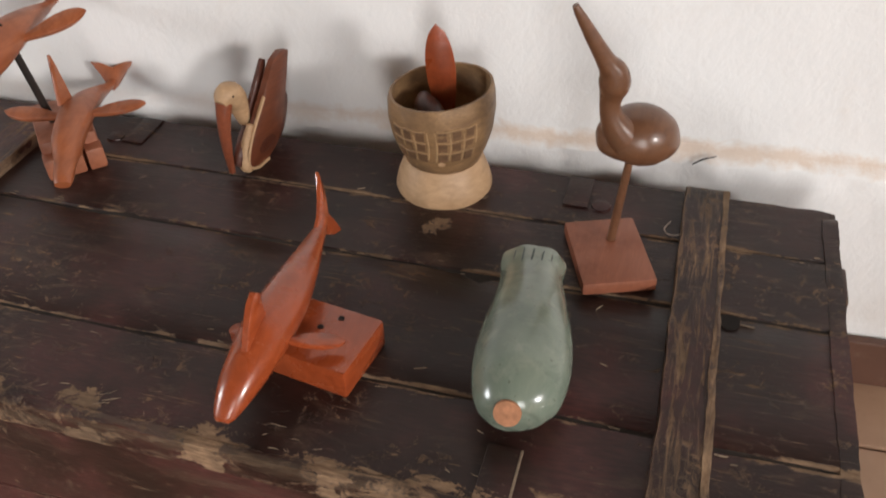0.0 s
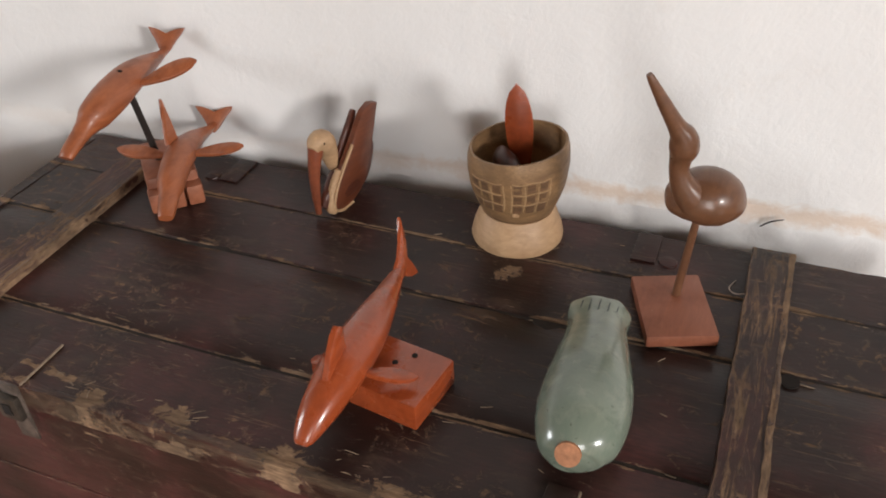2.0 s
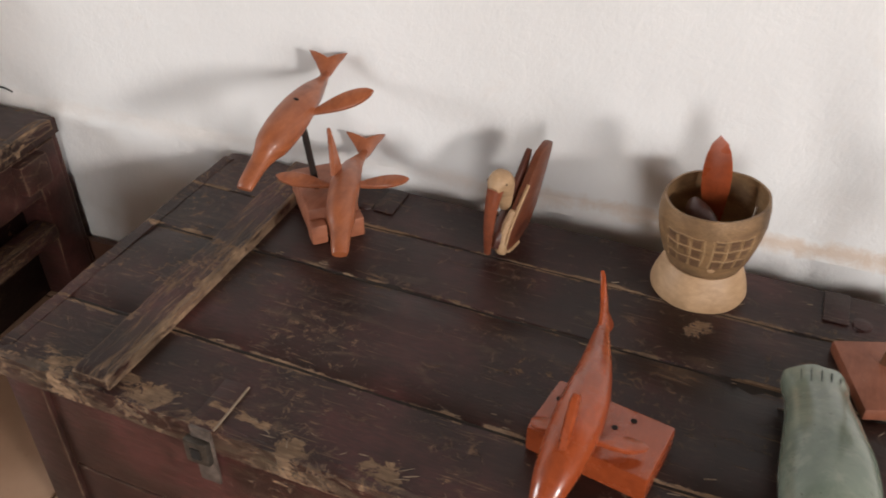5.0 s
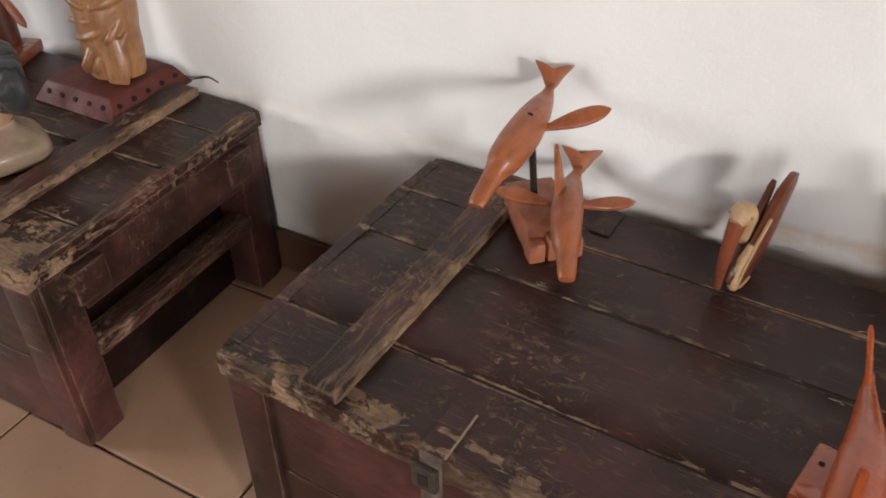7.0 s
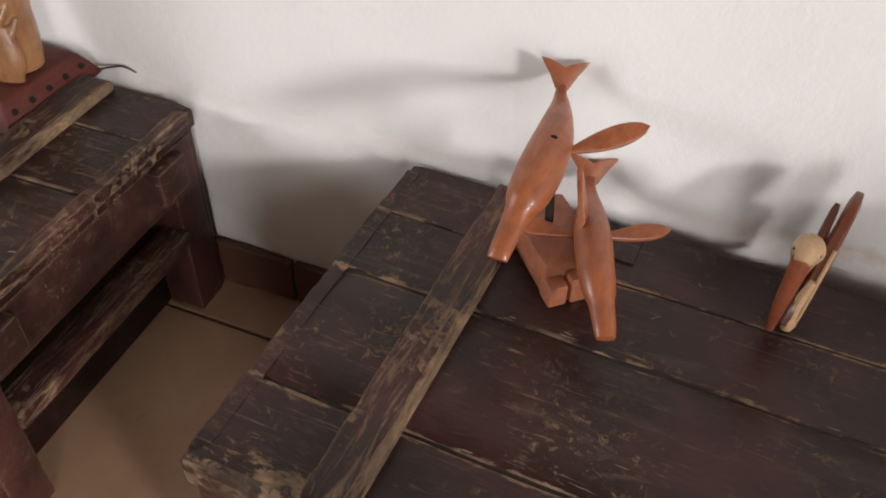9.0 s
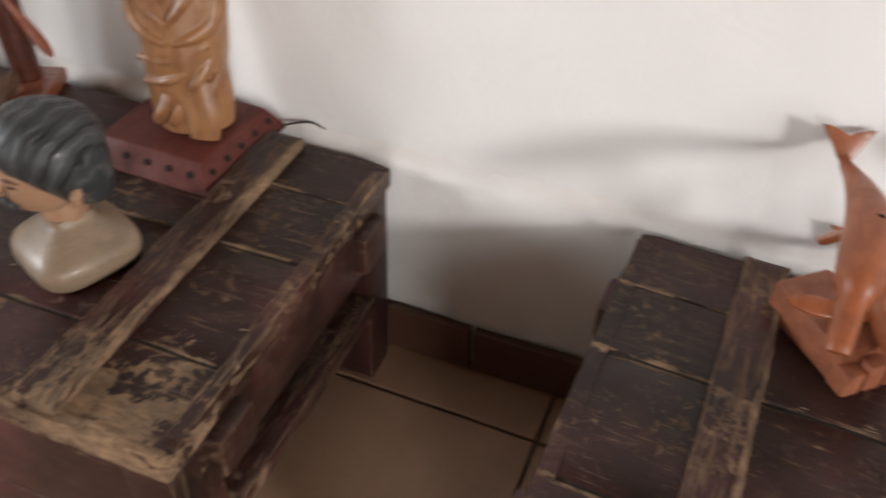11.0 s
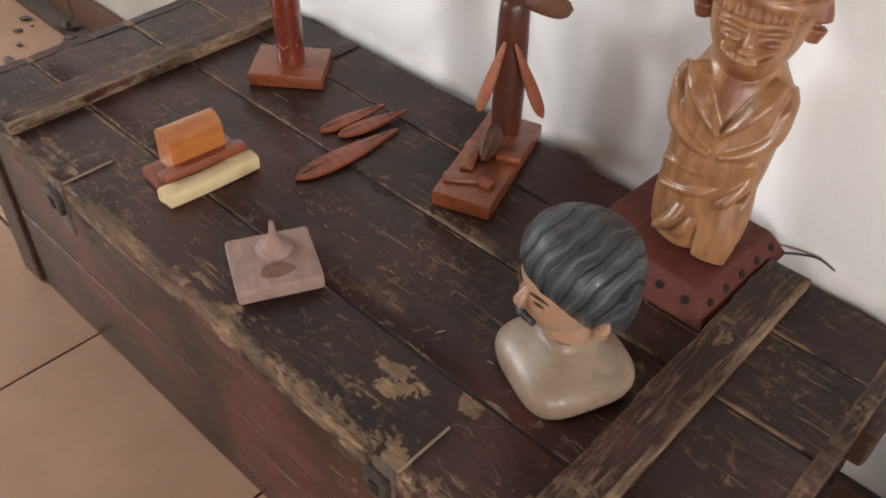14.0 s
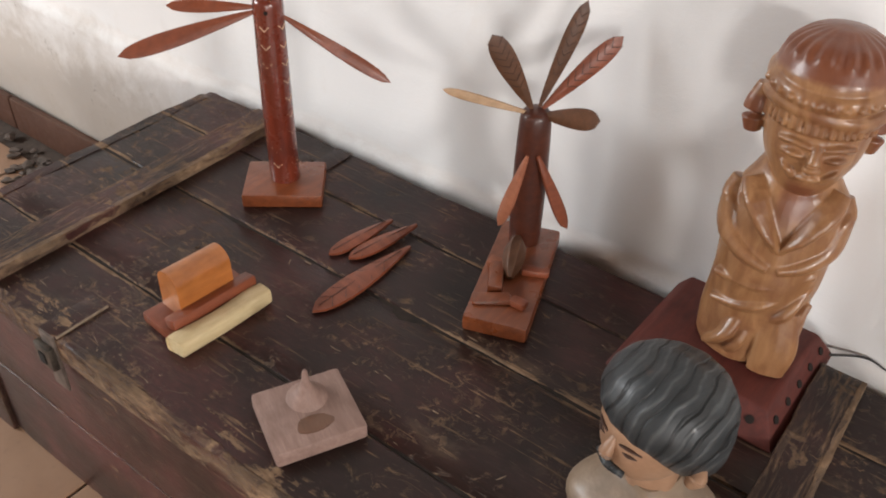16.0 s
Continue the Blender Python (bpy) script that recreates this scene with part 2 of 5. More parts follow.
def hair_paint(name):
    """Grey-blue carved hair in waving strands."""
    m, t, b = material(name, 0.46, 0.4, 0.0, 0.05)
    v = coords(t, (1, 1, 1), (0.0, -0.35, -0.37))
    w = t.nodes.new("ShaderNodeTexWave")
    w.inputs["Scale"].default_value = 19
    w.inputs["Distortion"].default_value = 5.5
    w.bands_direction = "X"
    w.inputs["Detail"].default_value = 2
    w.inputs["Detail Scale"].default_value = 0.9
    t.links.new(v, w.inputs["Vector"])
    thin = noise_tex(t, coords(t, (160, 30, 30), (0.0, -0.35, -0.37)), 1.0, 4, 0.6, 0.8)
    spots = noise_tex(t, coords(t), 24, 6, 0.7)
    # groove shade and ridge highlights are painted into the strand colour
    col = ramp(t, w.outputs["Fac"], (0.0, (0.010, 0.011, 0.012)), (0.07, (0.036, 0.039, 0.040)), (0.90, (0.042, 0.046, 0.049)), (1.0, (0.085, 0.090, 0.090)))
    col = mix(t, ramp(t, thin, (0.40, 0.5), (0.60, 0.0)), col, (0.020, 0.021, 0.022))
    col = mix(t, ramp(t, spots, (0.60, 0.0), (0.70, 0.55)), col, (0.17, 0.085, 0.058))
    t.links.new(col, b.inputs["Base Color"])
    bump(t, b, calc(t, "ADD", ramp(t, w.outputs["Fac"], (0.0, 0.0), (0.10, 0.7), (0.85, 0.8), (1.0, 1.0)), calc(t, "MULTIPLY", thin, 0.25)), 0.85, 0.003)
    return m


def statue_wood(name):
    """Varnished honey wood; cap and side locks stained red-brown, middle of the throat darker."""
    m, t, b = material(name, 0.36, 0.5, 0.0, 0.15)
    g = noise_tex(t, coords(t, (24, 24, 5)), 2.5, 6, 0.6, 0.6)
    blot = noise_tex(t, coords(t), 20, 5, 0.65)
    col = ramp(t, g, (0.28, (0.195, 0.082, 0.033)), (0.72, (0.38, 0.195, 0.088)))
    col = mix(t, ramp(t, blot, (0.34, 0.65), (0.52, 0.0)), col, (0.17, 0.060, 0.026))
    c = t.nodes.new("ShaderNodeTexCoord")
    xyz = t.nodes.new("ShaderNodeSeparateXYZ")
    t.links.new(c.outputs["Object"], xyz.inputs[0])
    z = xyz.outputs["Z"]
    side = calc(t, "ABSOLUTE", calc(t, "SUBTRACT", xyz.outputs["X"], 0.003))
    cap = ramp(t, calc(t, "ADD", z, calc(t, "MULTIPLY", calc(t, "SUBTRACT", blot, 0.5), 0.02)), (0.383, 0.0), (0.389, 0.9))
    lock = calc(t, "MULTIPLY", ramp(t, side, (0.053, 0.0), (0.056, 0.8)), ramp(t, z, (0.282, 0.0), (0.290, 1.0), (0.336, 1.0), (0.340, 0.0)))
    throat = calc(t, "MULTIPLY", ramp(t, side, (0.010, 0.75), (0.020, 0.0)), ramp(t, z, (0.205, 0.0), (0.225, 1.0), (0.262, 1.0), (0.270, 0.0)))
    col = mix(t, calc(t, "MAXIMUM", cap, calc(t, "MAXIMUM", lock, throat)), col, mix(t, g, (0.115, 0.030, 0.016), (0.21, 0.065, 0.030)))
    t.links.new(col, b.inputs["Base Color"])
    t.links.new(ramp(t, blot, (0.3, 0.48), (0.7, 0.30)), b.inputs["Roughness"])
    bump(t, b, calc(t, "ADD", g, blot), 0.18, 0.002)
    return m


OLD_WALL = old_wall("old_plaster")
# Unseen ceiling, added; kept dark to cut bounce light.
CEILING = plain("unseen_ceiling_dark", (0.14, 0.10, 0.07), 0.9, 0, 0.05, 6)
TILE = tile_clay("clay_tile", (0.33, 0.19, 0.115), (0.45, 0.285, 0.185))
GROUT = plain("dark_grout", (0.10, 0.075, 0.06), 0.95)
SKIRT = tile_clay("brown_skirting", (0.085, 0.038, 0.024), (0.14, 0.065, 0.042))
# Tone of the unseen walls, picked for the bounce light they give.
DIM_WALL = plain("unseen_wall_grey", (0.58, 0.53, 0.48), 0.9, 0, 0.1, 4)
DUST = plain("dusty_joint", (0.020, 0.013, 0.009), 0.95, 0, 0.5, 60)
METAL = plain("painted_iron", (0.11, 0.085, 0.07), 0.5, 0.15, 0.6, 60)
IRON = plain("dark_iron", (0.10, 0.085, 0.07), 0.45, 0.7, 0.4, 80)
BLACK = plain("blackened_stick", (0.016, 0.012, 0.010), 0.5)
# Near-black: paints the shade inside holes and slots, and colours the eyes.
HOLE = plain("hole_black", (0.010, 0.006, 0.004), 1.0)
ORANGE_WOOD = wood("carved_orange_wood", (0.250, 0.069, 0.025), (0.420, 0.134, 0.053), 0.40, 0.15)
BOARD_WOOD = wood("red_brown_varnished_board", (0.160, 0.042, 0.015), (0.300, 0.084, 0.029), 0.33, 0.3)
PINK_WOOD = wood("carved_rosy_wood", (0.250, 0.080, 0.038), (0.400, 0.147, 0.077), 0.5)
SHARK_WOOD = wood("lacquered_red_wood", (0.254, 0.047, 0.013), (0.410, 0.084, 0.026), 0.25, 0.5, bumps=0.06)
CRANE_WOOD = wood("brown_turned_wood", (0.115, 0.048, 0.023), (0.184, 0.084, 0.042), 0.33, 0.25, bumps=0.06)
CRANE_BASE = wood("rosewood_board", (0.220, 0.071, 0.036), (0.330, 0.113, 0.059), 0.5, worn=0.15)
COCONUT = wood("scraped_shell", (0.156, 0.086, 0.040), (0.368, 0.216, 0.099), 0.5, 0.1, (14, 14, 30), 2.0, 0.15)
SHELL_DARK = wood("dark_scraped_shell", (0.10, 0.052, 0.026), (0.22, 0.120, 0.060), 0.55, 0.0, (14, 14, 60), 2.0)
SCRAPED = wood("pale_scraped_shell", (0.26, 0.155, 0.075), (0.46, 0.30, 0.155), 0.5, 0.0, (14, 14, 30), 2.0)
PALE_WOOD = wood("pale_turned_wood", (0.40, 0.245, 0.13), (0.58, 0.38, 0.22), 0.5, grain=(20, 20, 50))
DARK_WOOD = wood("dark_carved_wood", (0.051, 0.013, 0.007), (0.110, 0.030, 0.014), 0.36, 0.2)
WING_WOOD = wood("red_brown_wing_wood", (0.097, 0.026, 0.011), (0.175, 0.051, 0.021), 0.40, 0.15)
FEATHER_WOOD = wood("red_brown_leaf_wood", (0.180, 0.046, 0.020), (0.290, 0.080, 0.035), 0.4, 0.1)
FEATHER_DARK = wood("brown_leaf_wood", (0.078, 0.032, 0.014), (0.147, 0.062, 0.030), 0.42)
VEIN_WOOD = wood("incised_leaf_vein", (0.045, 0.018, 0.010), (0.075, 0.03, 0.017), 0.6)
TORSO_WOOD = statue_wood("varnished_honey_wood")
BASE_RED = wood("dark_red_stained_board", (0.065, 0.010, 0.006), (0.135, 0.022, 0.012), 0.65, 0.0)
POLE_RED = wood("red_lacquered_pole", (0.100, 0.018, 0.010), (0.210, 0.038, 0.017), 0.25, 0.5, (30, 30, 5))
AMBER = wood("amber_varnished_wood", (0.380, 0.122, 0.028), (0.550, 0.202, 0.052), 0.3, 0.4)
YELLOW = wood("pale_yellow_wood", (0.56, 0.43, 0.23), (0.74, 0.60, 0.37), 0.5)
GREY_WOOD = wood("greyish_pink_wood", (0.24, 0.145, 0.115), (0.40, 0.27, 0.225), 0.6)
BUST_BODY = wood("sandy_carved_wood", (0.21, 0.145, 0.095), (0.33, 0.245, 0.17), 0.45, 0.1, (10, 10, 22), 2.0, 0.1, 0.1)
BUST_SKIN = wood("painted_tan_wood", (0.30, 0.165, 0.095), (0.42, 0.255, 0.160), 0.42, 0.1, (12, 12, 12), 2.0, 0.0, 0.08)
HAIR = hair_paint("grey_carved_paint")
CELADON = glaze("celadon_glaze")
CORK = plain("orange_cork", (0.38, 0.17, 0.085), 0.8, 0, 0.3, 120)
MARK = plain("dark_brush_mark", (0.035, 0.05, 0.042), 0.3)
CUT = plain("pale_carved_line", (0.55, 0.36, 0.24), 0.7)
SCRATCH = plain("pale_scratch", (0.24, 0.175, 0.12), 0.85, 0, 0.3, 90)
WIRE = plain("dark_wire", (0.03, 0.027, 0.025), 0.5)
THREAD = plain("pale_thread", (0.6, 0.5, 0.42), 0.9)

# ---- mesh helpers ----


def finish(ob_mesh, smooth):
    for p in ob_mesh.polygons:
        p.use_smooth = smooth


def part(name, bm, mat, parent=None, label="", smooth=True, at=None):
    """Links a bmesh as one mesh object, under a thing or part."""
    me = bpy.data.meshes.new(name)
    bmesh.ops.recalc_face_normals(bm, faces=bm.faces[:])
    bm.to_mesh(me)
    bm.free()
    for m in mat if isinstance(mat, (list, tuple)) else (mat,):
        me.materials.append(m)
    finish(me, smooth)
    if smooth:
        me.set_sharp_from_angle(angle=radians(42))
    ob = new(name, me)
    if at is not None:
        ob.matrix_basis = at
    if parent is not None:
        ob.parent = parent
    if label:
        ob["label"] = label
    return ob


def thing(name, at, label, category, group="", kind=""):
    e = new(name)
    e.empty_display_size = 0.02
    e.matrix_basis = at
    return tagged(e, label, category, group, kind)


def box(bm, size, centre=(0, 0, 0), turn=None, bevel=0.003, mi=0):
    m = Matrix.Translation(centre) @ (turn or Matrix()) @ Matrix.Diagonal((*size, 1))
    r = bmesh.ops.create_cube(bm, size=1, matrix=m)
    vs = r["verts"]
    faces = {f for v in vs for f in v.link_faces}
    for f in faces:
        f.material_index = mi
    if bevel:
        es = list({e for v in vs for e in v.link_edges})
        bmesh.ops.bevel(bm, geom=es, offset=bevel, segments=2, profile=0.6, affect="EDGES", material=mi)


def boxed(size, centre=(0, 0, 0), turn=None, bevel=0.003):
    bm = bmesh.new()
    box(bm, size, centre, turn, bevel)
    return bm


def spline(values, steps):
    """Catmull-Rom through rows of numbers."""
    v = [np.array(a, float) for a in values]
    v = [2 * v[0] - v[1], *v, 2 * v[-1] - v[-2]]
    out = []
    for i in range(1, len(v) - 2):
        for k in range(steps):
            u = k / steps
            a, b, c, d = v[i - 1 : i + 3]
            out.append(0.5 * (2 * b + (c - a) * u + (2 * a - 5 * b + 4 * c - d) * u**2 + (3 * b - a - 3 * c + d) * u**3))
    out.append(v[-2])
    return out


def loft(bm, rows, n=20, steps=4, up=(0, 0, 1), power=1.0, mi=0, shape=None):
    """A closed tube. Rows: x, y, z, half width, half height."""
    pts = spline(rows, steps)
    rings = []
    for i, p in enumerate(pts):
        a, c = pts[max(0, i - 1)], pts[min(len(pts) - 1, i + 1)]
        tangent = Vector(c[:3] - a[:3]).normalized()
        side = tangent.cross(Vector(up))
        side = side.normalized() if side.length > 1e-5 else Vector((1, 0, 0))
        top = side.cross(tangent).normalized()
        ring = []
        for k in range(n):
            th = 2 * math.pi * k / n
            cs, sn = math.cos(th), math.sin(th)
            if power != 1.0:
                cs, sn = math.copysign(abs(cs) ** power, cs), math.copysign(abs(sn) ** power, sn)
            f = shape(i / (len(pts) - 1), th) if shape else 1.0
            ring.append(bm.verts.new(Vector(p[:3]) + side * cs * max(p[3], 0.0004) * f + top * sn * max(p[4], 0.0004) * f))
        rings.append(ring)
    for r0, r1 in zip(rings, rings[1:]):
        for k in range(n):
            f = bm.faces.new((r0[k], r0[(k + 1) % n], r1[(k + 1) % n], r1[k]))
            f.material_index = mi
    for ring in (rings[0], rings[-1]):
        f = bm.faces.new(ring)
        f.material_index = mi
    return rings


def lofted(rows, **k):
    bm = bmesh.new()
    loft(bm, rows, **k)
    return bm


def lathe(bm, profile, n=40, wobble=0.0, mi=0):
    """Profile rows: radius, z. Closed over by itself."""
    rings = []
    for r, z in profile:
        rings.append([bm.verts.new((r * math.cos(2 * math.pi * k / n) * (1 + wobble * noise.noise((k * 0.35, z * 30, 1))), r * math.sin(2 * math.pi * k / n) * (1 + wobble * noise.noise((k * 0.35, z * 30, 5))), z + wobble * 0.05 * noise.noise((k * 0.4, r * 40, 9)))) for k in range(n)])
    for a, b in zip(rings, rings[1:]):
        for k in range(n):
            f = bm.faces.new((a[k], a[(k + 1) % n], b[(k + 1) % n], b[k]))
            f.material_index = mi
    for ring in (rings[0], rings[-1]):
        bm.faces.new(ring)


def plate(bm, outline, thick, m=Matrix(), mi=0, dome=0.0):
    """A flat piece from an outline in x, y, with thickness along z and a softened rim."""
    cx = sum(p[0] for p in outline) / len(outline)
    cy = sum(p[1] for p in outline) / len(outline)
    layers = []
    for z, s in ((-0.5, 0.86), (-0.3, 1.0), (0.3, 1.0), (0.5, 0.86)):
        layers.append([bm.verts.new(m @ Vector((cx + (x - cx) * s, cy + (y - cy) * s, z * thick))) for x, y in outline])
    n = len(outline)
    for a, b in zip(layers, layers[1:]):
        for k in range(n):
            bm.faces.new((a[k], a[(k + 1) % n], b[(k + 1) % n], b[k])).material_index = mi
    for lay in (layers[0], layers[-1]):
        mid = bm.verts.new(sum((v.co for v in lay), Vector()) / n + (m.to_3x3() @ Vector((0, 0, dome if lay is layers[-1] else 0))))
        for k in range(n):
            bm.faces.new((lay[k], lay[(k + 1) % n], mid)).material_index = mi


def blade(length, width, blunt=0.55):
    """Outline of a leaf or feather: stalk at the origin, tip along x."""
    half = []
    for k in range(15):
        u = k / 14
        w = width / 2 * (math.sin(math.pi * u**1.35) ** 0.75 * (1 - blunt) + blunt * (u**0.8) * (1 - u**7) ** 0.6 * 1.05) + 0.0016 * (1 - u)
        half.append((u * length, w))
    return half + [(x, -w) for x, w in reversed(half) if w > 1e-5]


def bar_between(a, b, r0, r1, n=12):
    return lofted([(*a, r0, r0), (*b, r1, r1)], n=n, steps=2, up=(0.31, 0.2, 0.9))


def rough_board(length, width, thick, jitter=0.0012, seg=40, chip=0.0, seed=0, along="x"):
    """A board lying along x, its top at z = 0, with slightly uneven, chipped edges."""
    bm = bmesh.new()
    prof = [(-0.5, -1.0), (-0.5, -0.22), (-0.495, -0.06), (-0.482, 0), (-0.2, 0), (0.2, 0), (0.482, 0), (0.495, -0.06), (0.5, -0.22), (0.5, -1.0)]
    rings = []
    for i in range(seg + 1):
        x = -length / 2 + length * i / seg
        ring = []
        for k, (py, pz) in enumerate(prof):
            edge = 1.0 if k in (1, 2, 3, 6, 7, 8) else 0.25
            nz = noise.noise((x * 22 + seed, py * 3, seed * 1.7)) + 0.6 * noise.noise((x * 75, py * 5 + seed, 3))
            bite = max(0.0, noise.noise((x * 14 + seed * 3, 7, py)) - 0.25) * chip * (k in (2, 3, 6, 7))
            # the last few millimetres at both ends are eased
            ease = min(1.0, min(i, seg - i) * length / seg / 0.004)
            z = pz * thick + (nz * jitter * 0.5 * edge - bite if pz > -0.9 else 0) - (1 - ease) * 0.0025 * (pz > -0.9)
            y = py * width + nz * jitter * edge * (1 if py > 0 else -1) * 0.8
            ring.append(bm.verts.new((x, y, z)))
        rings.append(ring)
    for a, b in zip(rings, rings[1:]):
        for k in range(len(prof) - 1):
            bm.faces.new((a[k], a[k + 1], b[k + 1], b[k]))
        bm.faces.new((a[-1], a[0], b[0], b[-1]))
    bm.faces.new(rings[0])
    bm.faces.new(rings[-1])
    if along == "y":
        bmesh.ops.rotate(bm, verts=bm.verts[:], matrix=Matrix.Rotation(radians(90), 3, "Z"))
    return bm


def moved(bm, x, y, z):
    bmesh.ops.translate(bm, verts=bm.verts[:], vec=(x, y, z))
    return bm


# ---- the room ----
WALL_Y, WALL_SLOPE = 4.618, 0.053


def wall_at(x):
    return WALL_Y + WALL_SLOPE * x


def smooth_step(a, b, v):
    u = min(1.0, max(0.0, (v - a) / (b - a)))
    return u * u * (3 - 2 * u)


def north_wall():
    """Uneven hand-plastered wall; its lower part is thicker and ends in a ragged ledge."""
    bm = bmesh.new()
    xs = [-4.2 + 0.06 * i for i in range(38)] + [-1.92 + 0.012 * i for i in range(252)] + [1.104 + 0.06 * i for i in range(49)]
    zs = [0.02 * i for i in range(14)] + [0.27 + 0.0085 * i for i in range(16)] + [0.42 + 0.04 * i for i in range(20)] + [1.3, 1.6, 2.0, 2.4, 2.75]
    grid = []
    for x in xs:
        col = []
        edge = 0.338 + 0.010 * noise.noise((x * 2.1, 0, 4)) + 0.005 * noise.noise((x * 17, 2, 4))
        for z in zs:
            lump = 0.007 * noise.noise((x * 2.3, z * 2.3, 7)) + 0.0035 * noise.noise((x * 9, z * 9, 2)) + 0.0012 * noise.noise((x * 34, z * 34, 5))
            lump += 0.0050 * max(0.0, 1 - abs(z - 0.325) / 0.055) * (noise.noise((x * 31, z * 31, 8)) + 0.6 * noise.noise((x * 64, z * 64, 3)))
            out = 0.014 * (1 - smooth_step(edge - 0.006, edge + 0.012, z))
            col.append(bm.verts.new((x, wall_at(x) - out - lump, z)))
        grid.append(col)
    for i in range(len(xs) - 1):
        for k in range(len(zs) - 1):
            f = bm.faces.new((grid[i][k], grid[i + 1][k], grid[i + 1][k + 1], grid[i][k + 1]))
    back = bmesh.ops.create_cube(bm, size=1, matrix=Matrix.Translation((-0.1, 4.84, 1.375)) @ Matrix.Rotation(math.atan(WALL_SLOPE), 4, "Z") @ Matrix.Diagonal((8.4, 0.12, 2.75, 1)))
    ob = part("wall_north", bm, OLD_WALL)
    return tagged(ob, "uneven white plastered wall with a ragged ledge", "wall", kind="structure")


north_wall()


def wall_with_opening(name, axis, at, a0, a1, o0, o1, z0, z1, label):
    """A plain plastered wall, 0.2 thick, with one opening from o0 to o1 and z0 to z1."""
    bm = bmesh.new()
    for s, e, lo, hi in ((a0, o0, 0, 2.75), (o1, a1, 0, 2.75), (o0, o1, 0, z0), (o0, o1, z1, 2.75)):
        if e - s > 0.01 and hi - lo > 0.01:
            size, c = ((0.2, e - s, hi - lo), (at, (s + e) / 2, (lo + hi) / 2)) if axis == "x" else ((e - s, 0.2, hi - lo), ((s + e) / 2, at, (lo + hi) / 2))
            box(bm, size, c, None, 0)
    return tagged(part(name, bm, DIM_WALL, smooth=False), label, "wall", kind="structure")


wall_with_opening("wall_east", "x", 3.95, 0.1, 5.0, 1.55, 2.98, 1.0, 2.3, "white plastered wall with a small window opening")
wall_with_opening("wall_south", "y", 0.30, -4.3, 4.05, 1.6, 2.6, 0.0, 2.1, "white plastered wall with an open doorway")
wall_with_opening("wall_west", "x", -4.20, 0.2, 4.6, 1.72, 2.98, 1.0, 2.24, "plain plastered wall with a square window opening")
tagged(part("ceiling", boxed((8.5, 5.1, 0.1), (-0.1, 2.6, 2.80), None, 0), CEILING, smooth=False), "plain dark ceiling, unseen, added to limit bounce light", "ceiling", kind="structure")


def floor():
    ground = tagged(part("floor", boxed((8.5, 5.1, 0.08), (-0.1, 2.6, -0.046), None, 0), GROUT, smooth=False), "worn beige clay tile floor with dark joints", "floor", kind="structure")
    bm = boxed((0.395, 0.395, 0.012), (0, 0, -0.006), None, 0.003)
    first = part("tile", bm, TILE, ground, smooth=False)
    turn = Matrix.Rotation(radians(2.0), 4, "Z")
    made = False
    for i in range(-7, 14):
        for j in range(-10, 2):
            p = turn @ Vector((0.4 * (i + 0.5), 0.4 * (j + 0.5), 0))
            x, y = p.x - 1.545, p.y + 4.035
            if not (-4.05 < x < 3.8 and 0.45 < y < wall_at(x) + 0.1):
                continue
            ob = first if not made else first.copy()
            if made:
                scene.collection.objects.link(ob)
            made = True
            ob.matrix_basis = Matrix.Translation((x, y, 0.0008 * noise.noise((x * 3, y * 3, 0)))) @ turn @ Matrix.Rotation(radians(90 * ((i + 2 * j) % 4)), 4, "Z")


def rubble():
    """Small dark bits of broken plaster and foil on the floor beyond the second chest."""
    rng = random.Random(3)
    bm = bmesh.new()
    for i in range(170):
        x, y = -2.08 - abs(rng.gauss(0, 0.16)), 4.43 - abs(rng.gauss(0, 0.07))
        r = rng.uniform(0.003, 0.016)
        res = bmesh.ops.create_icosphere(bm, subdivisions=1, radius=r, matrix=Matrix.Translation((x, y, r * 0.4)) @ Matrix.Rotation(rng.uniform(0, 3), 4, "Z") @ Matrix.Diagonal((1.4, 1, 0.55, 1)))
        for v in res["verts"]:
            v.co += Vector((rng.gauss(0, r * 0.2), rng.gauss(0, r * 0.2), 0))
    return tagged(part("rubble", bm, METAL, None, smooth=False), "dark crumbs and scraps on the floor", "rubble", kind="stuff")


rubble()


def skirting():
    base = tagged(new("baseboard"), "dark red-brown clay skirting tiles along the wall", "skirting", kind="structure")
    turn = math.degrees(math.atan(WALL_SLOPE))
    bm = boxed((0.396, 0.014, 0.082), (0, 0, 0.041), None, 0.003)
    first = part("tile", bm, SKIRT, base, smooth=False)
    for i in range(19):
        x = -3.9 + 0.4 * i
        ob = first if i == 0 else first.copy()
        if i:
            scene.collection.objects.link(ob)
        ob.matrix_basis = pose(x, wall_at(x) - 0.026, 0, 0, 0, turn)


# ---- the two chests ----
DEEP = 0.495


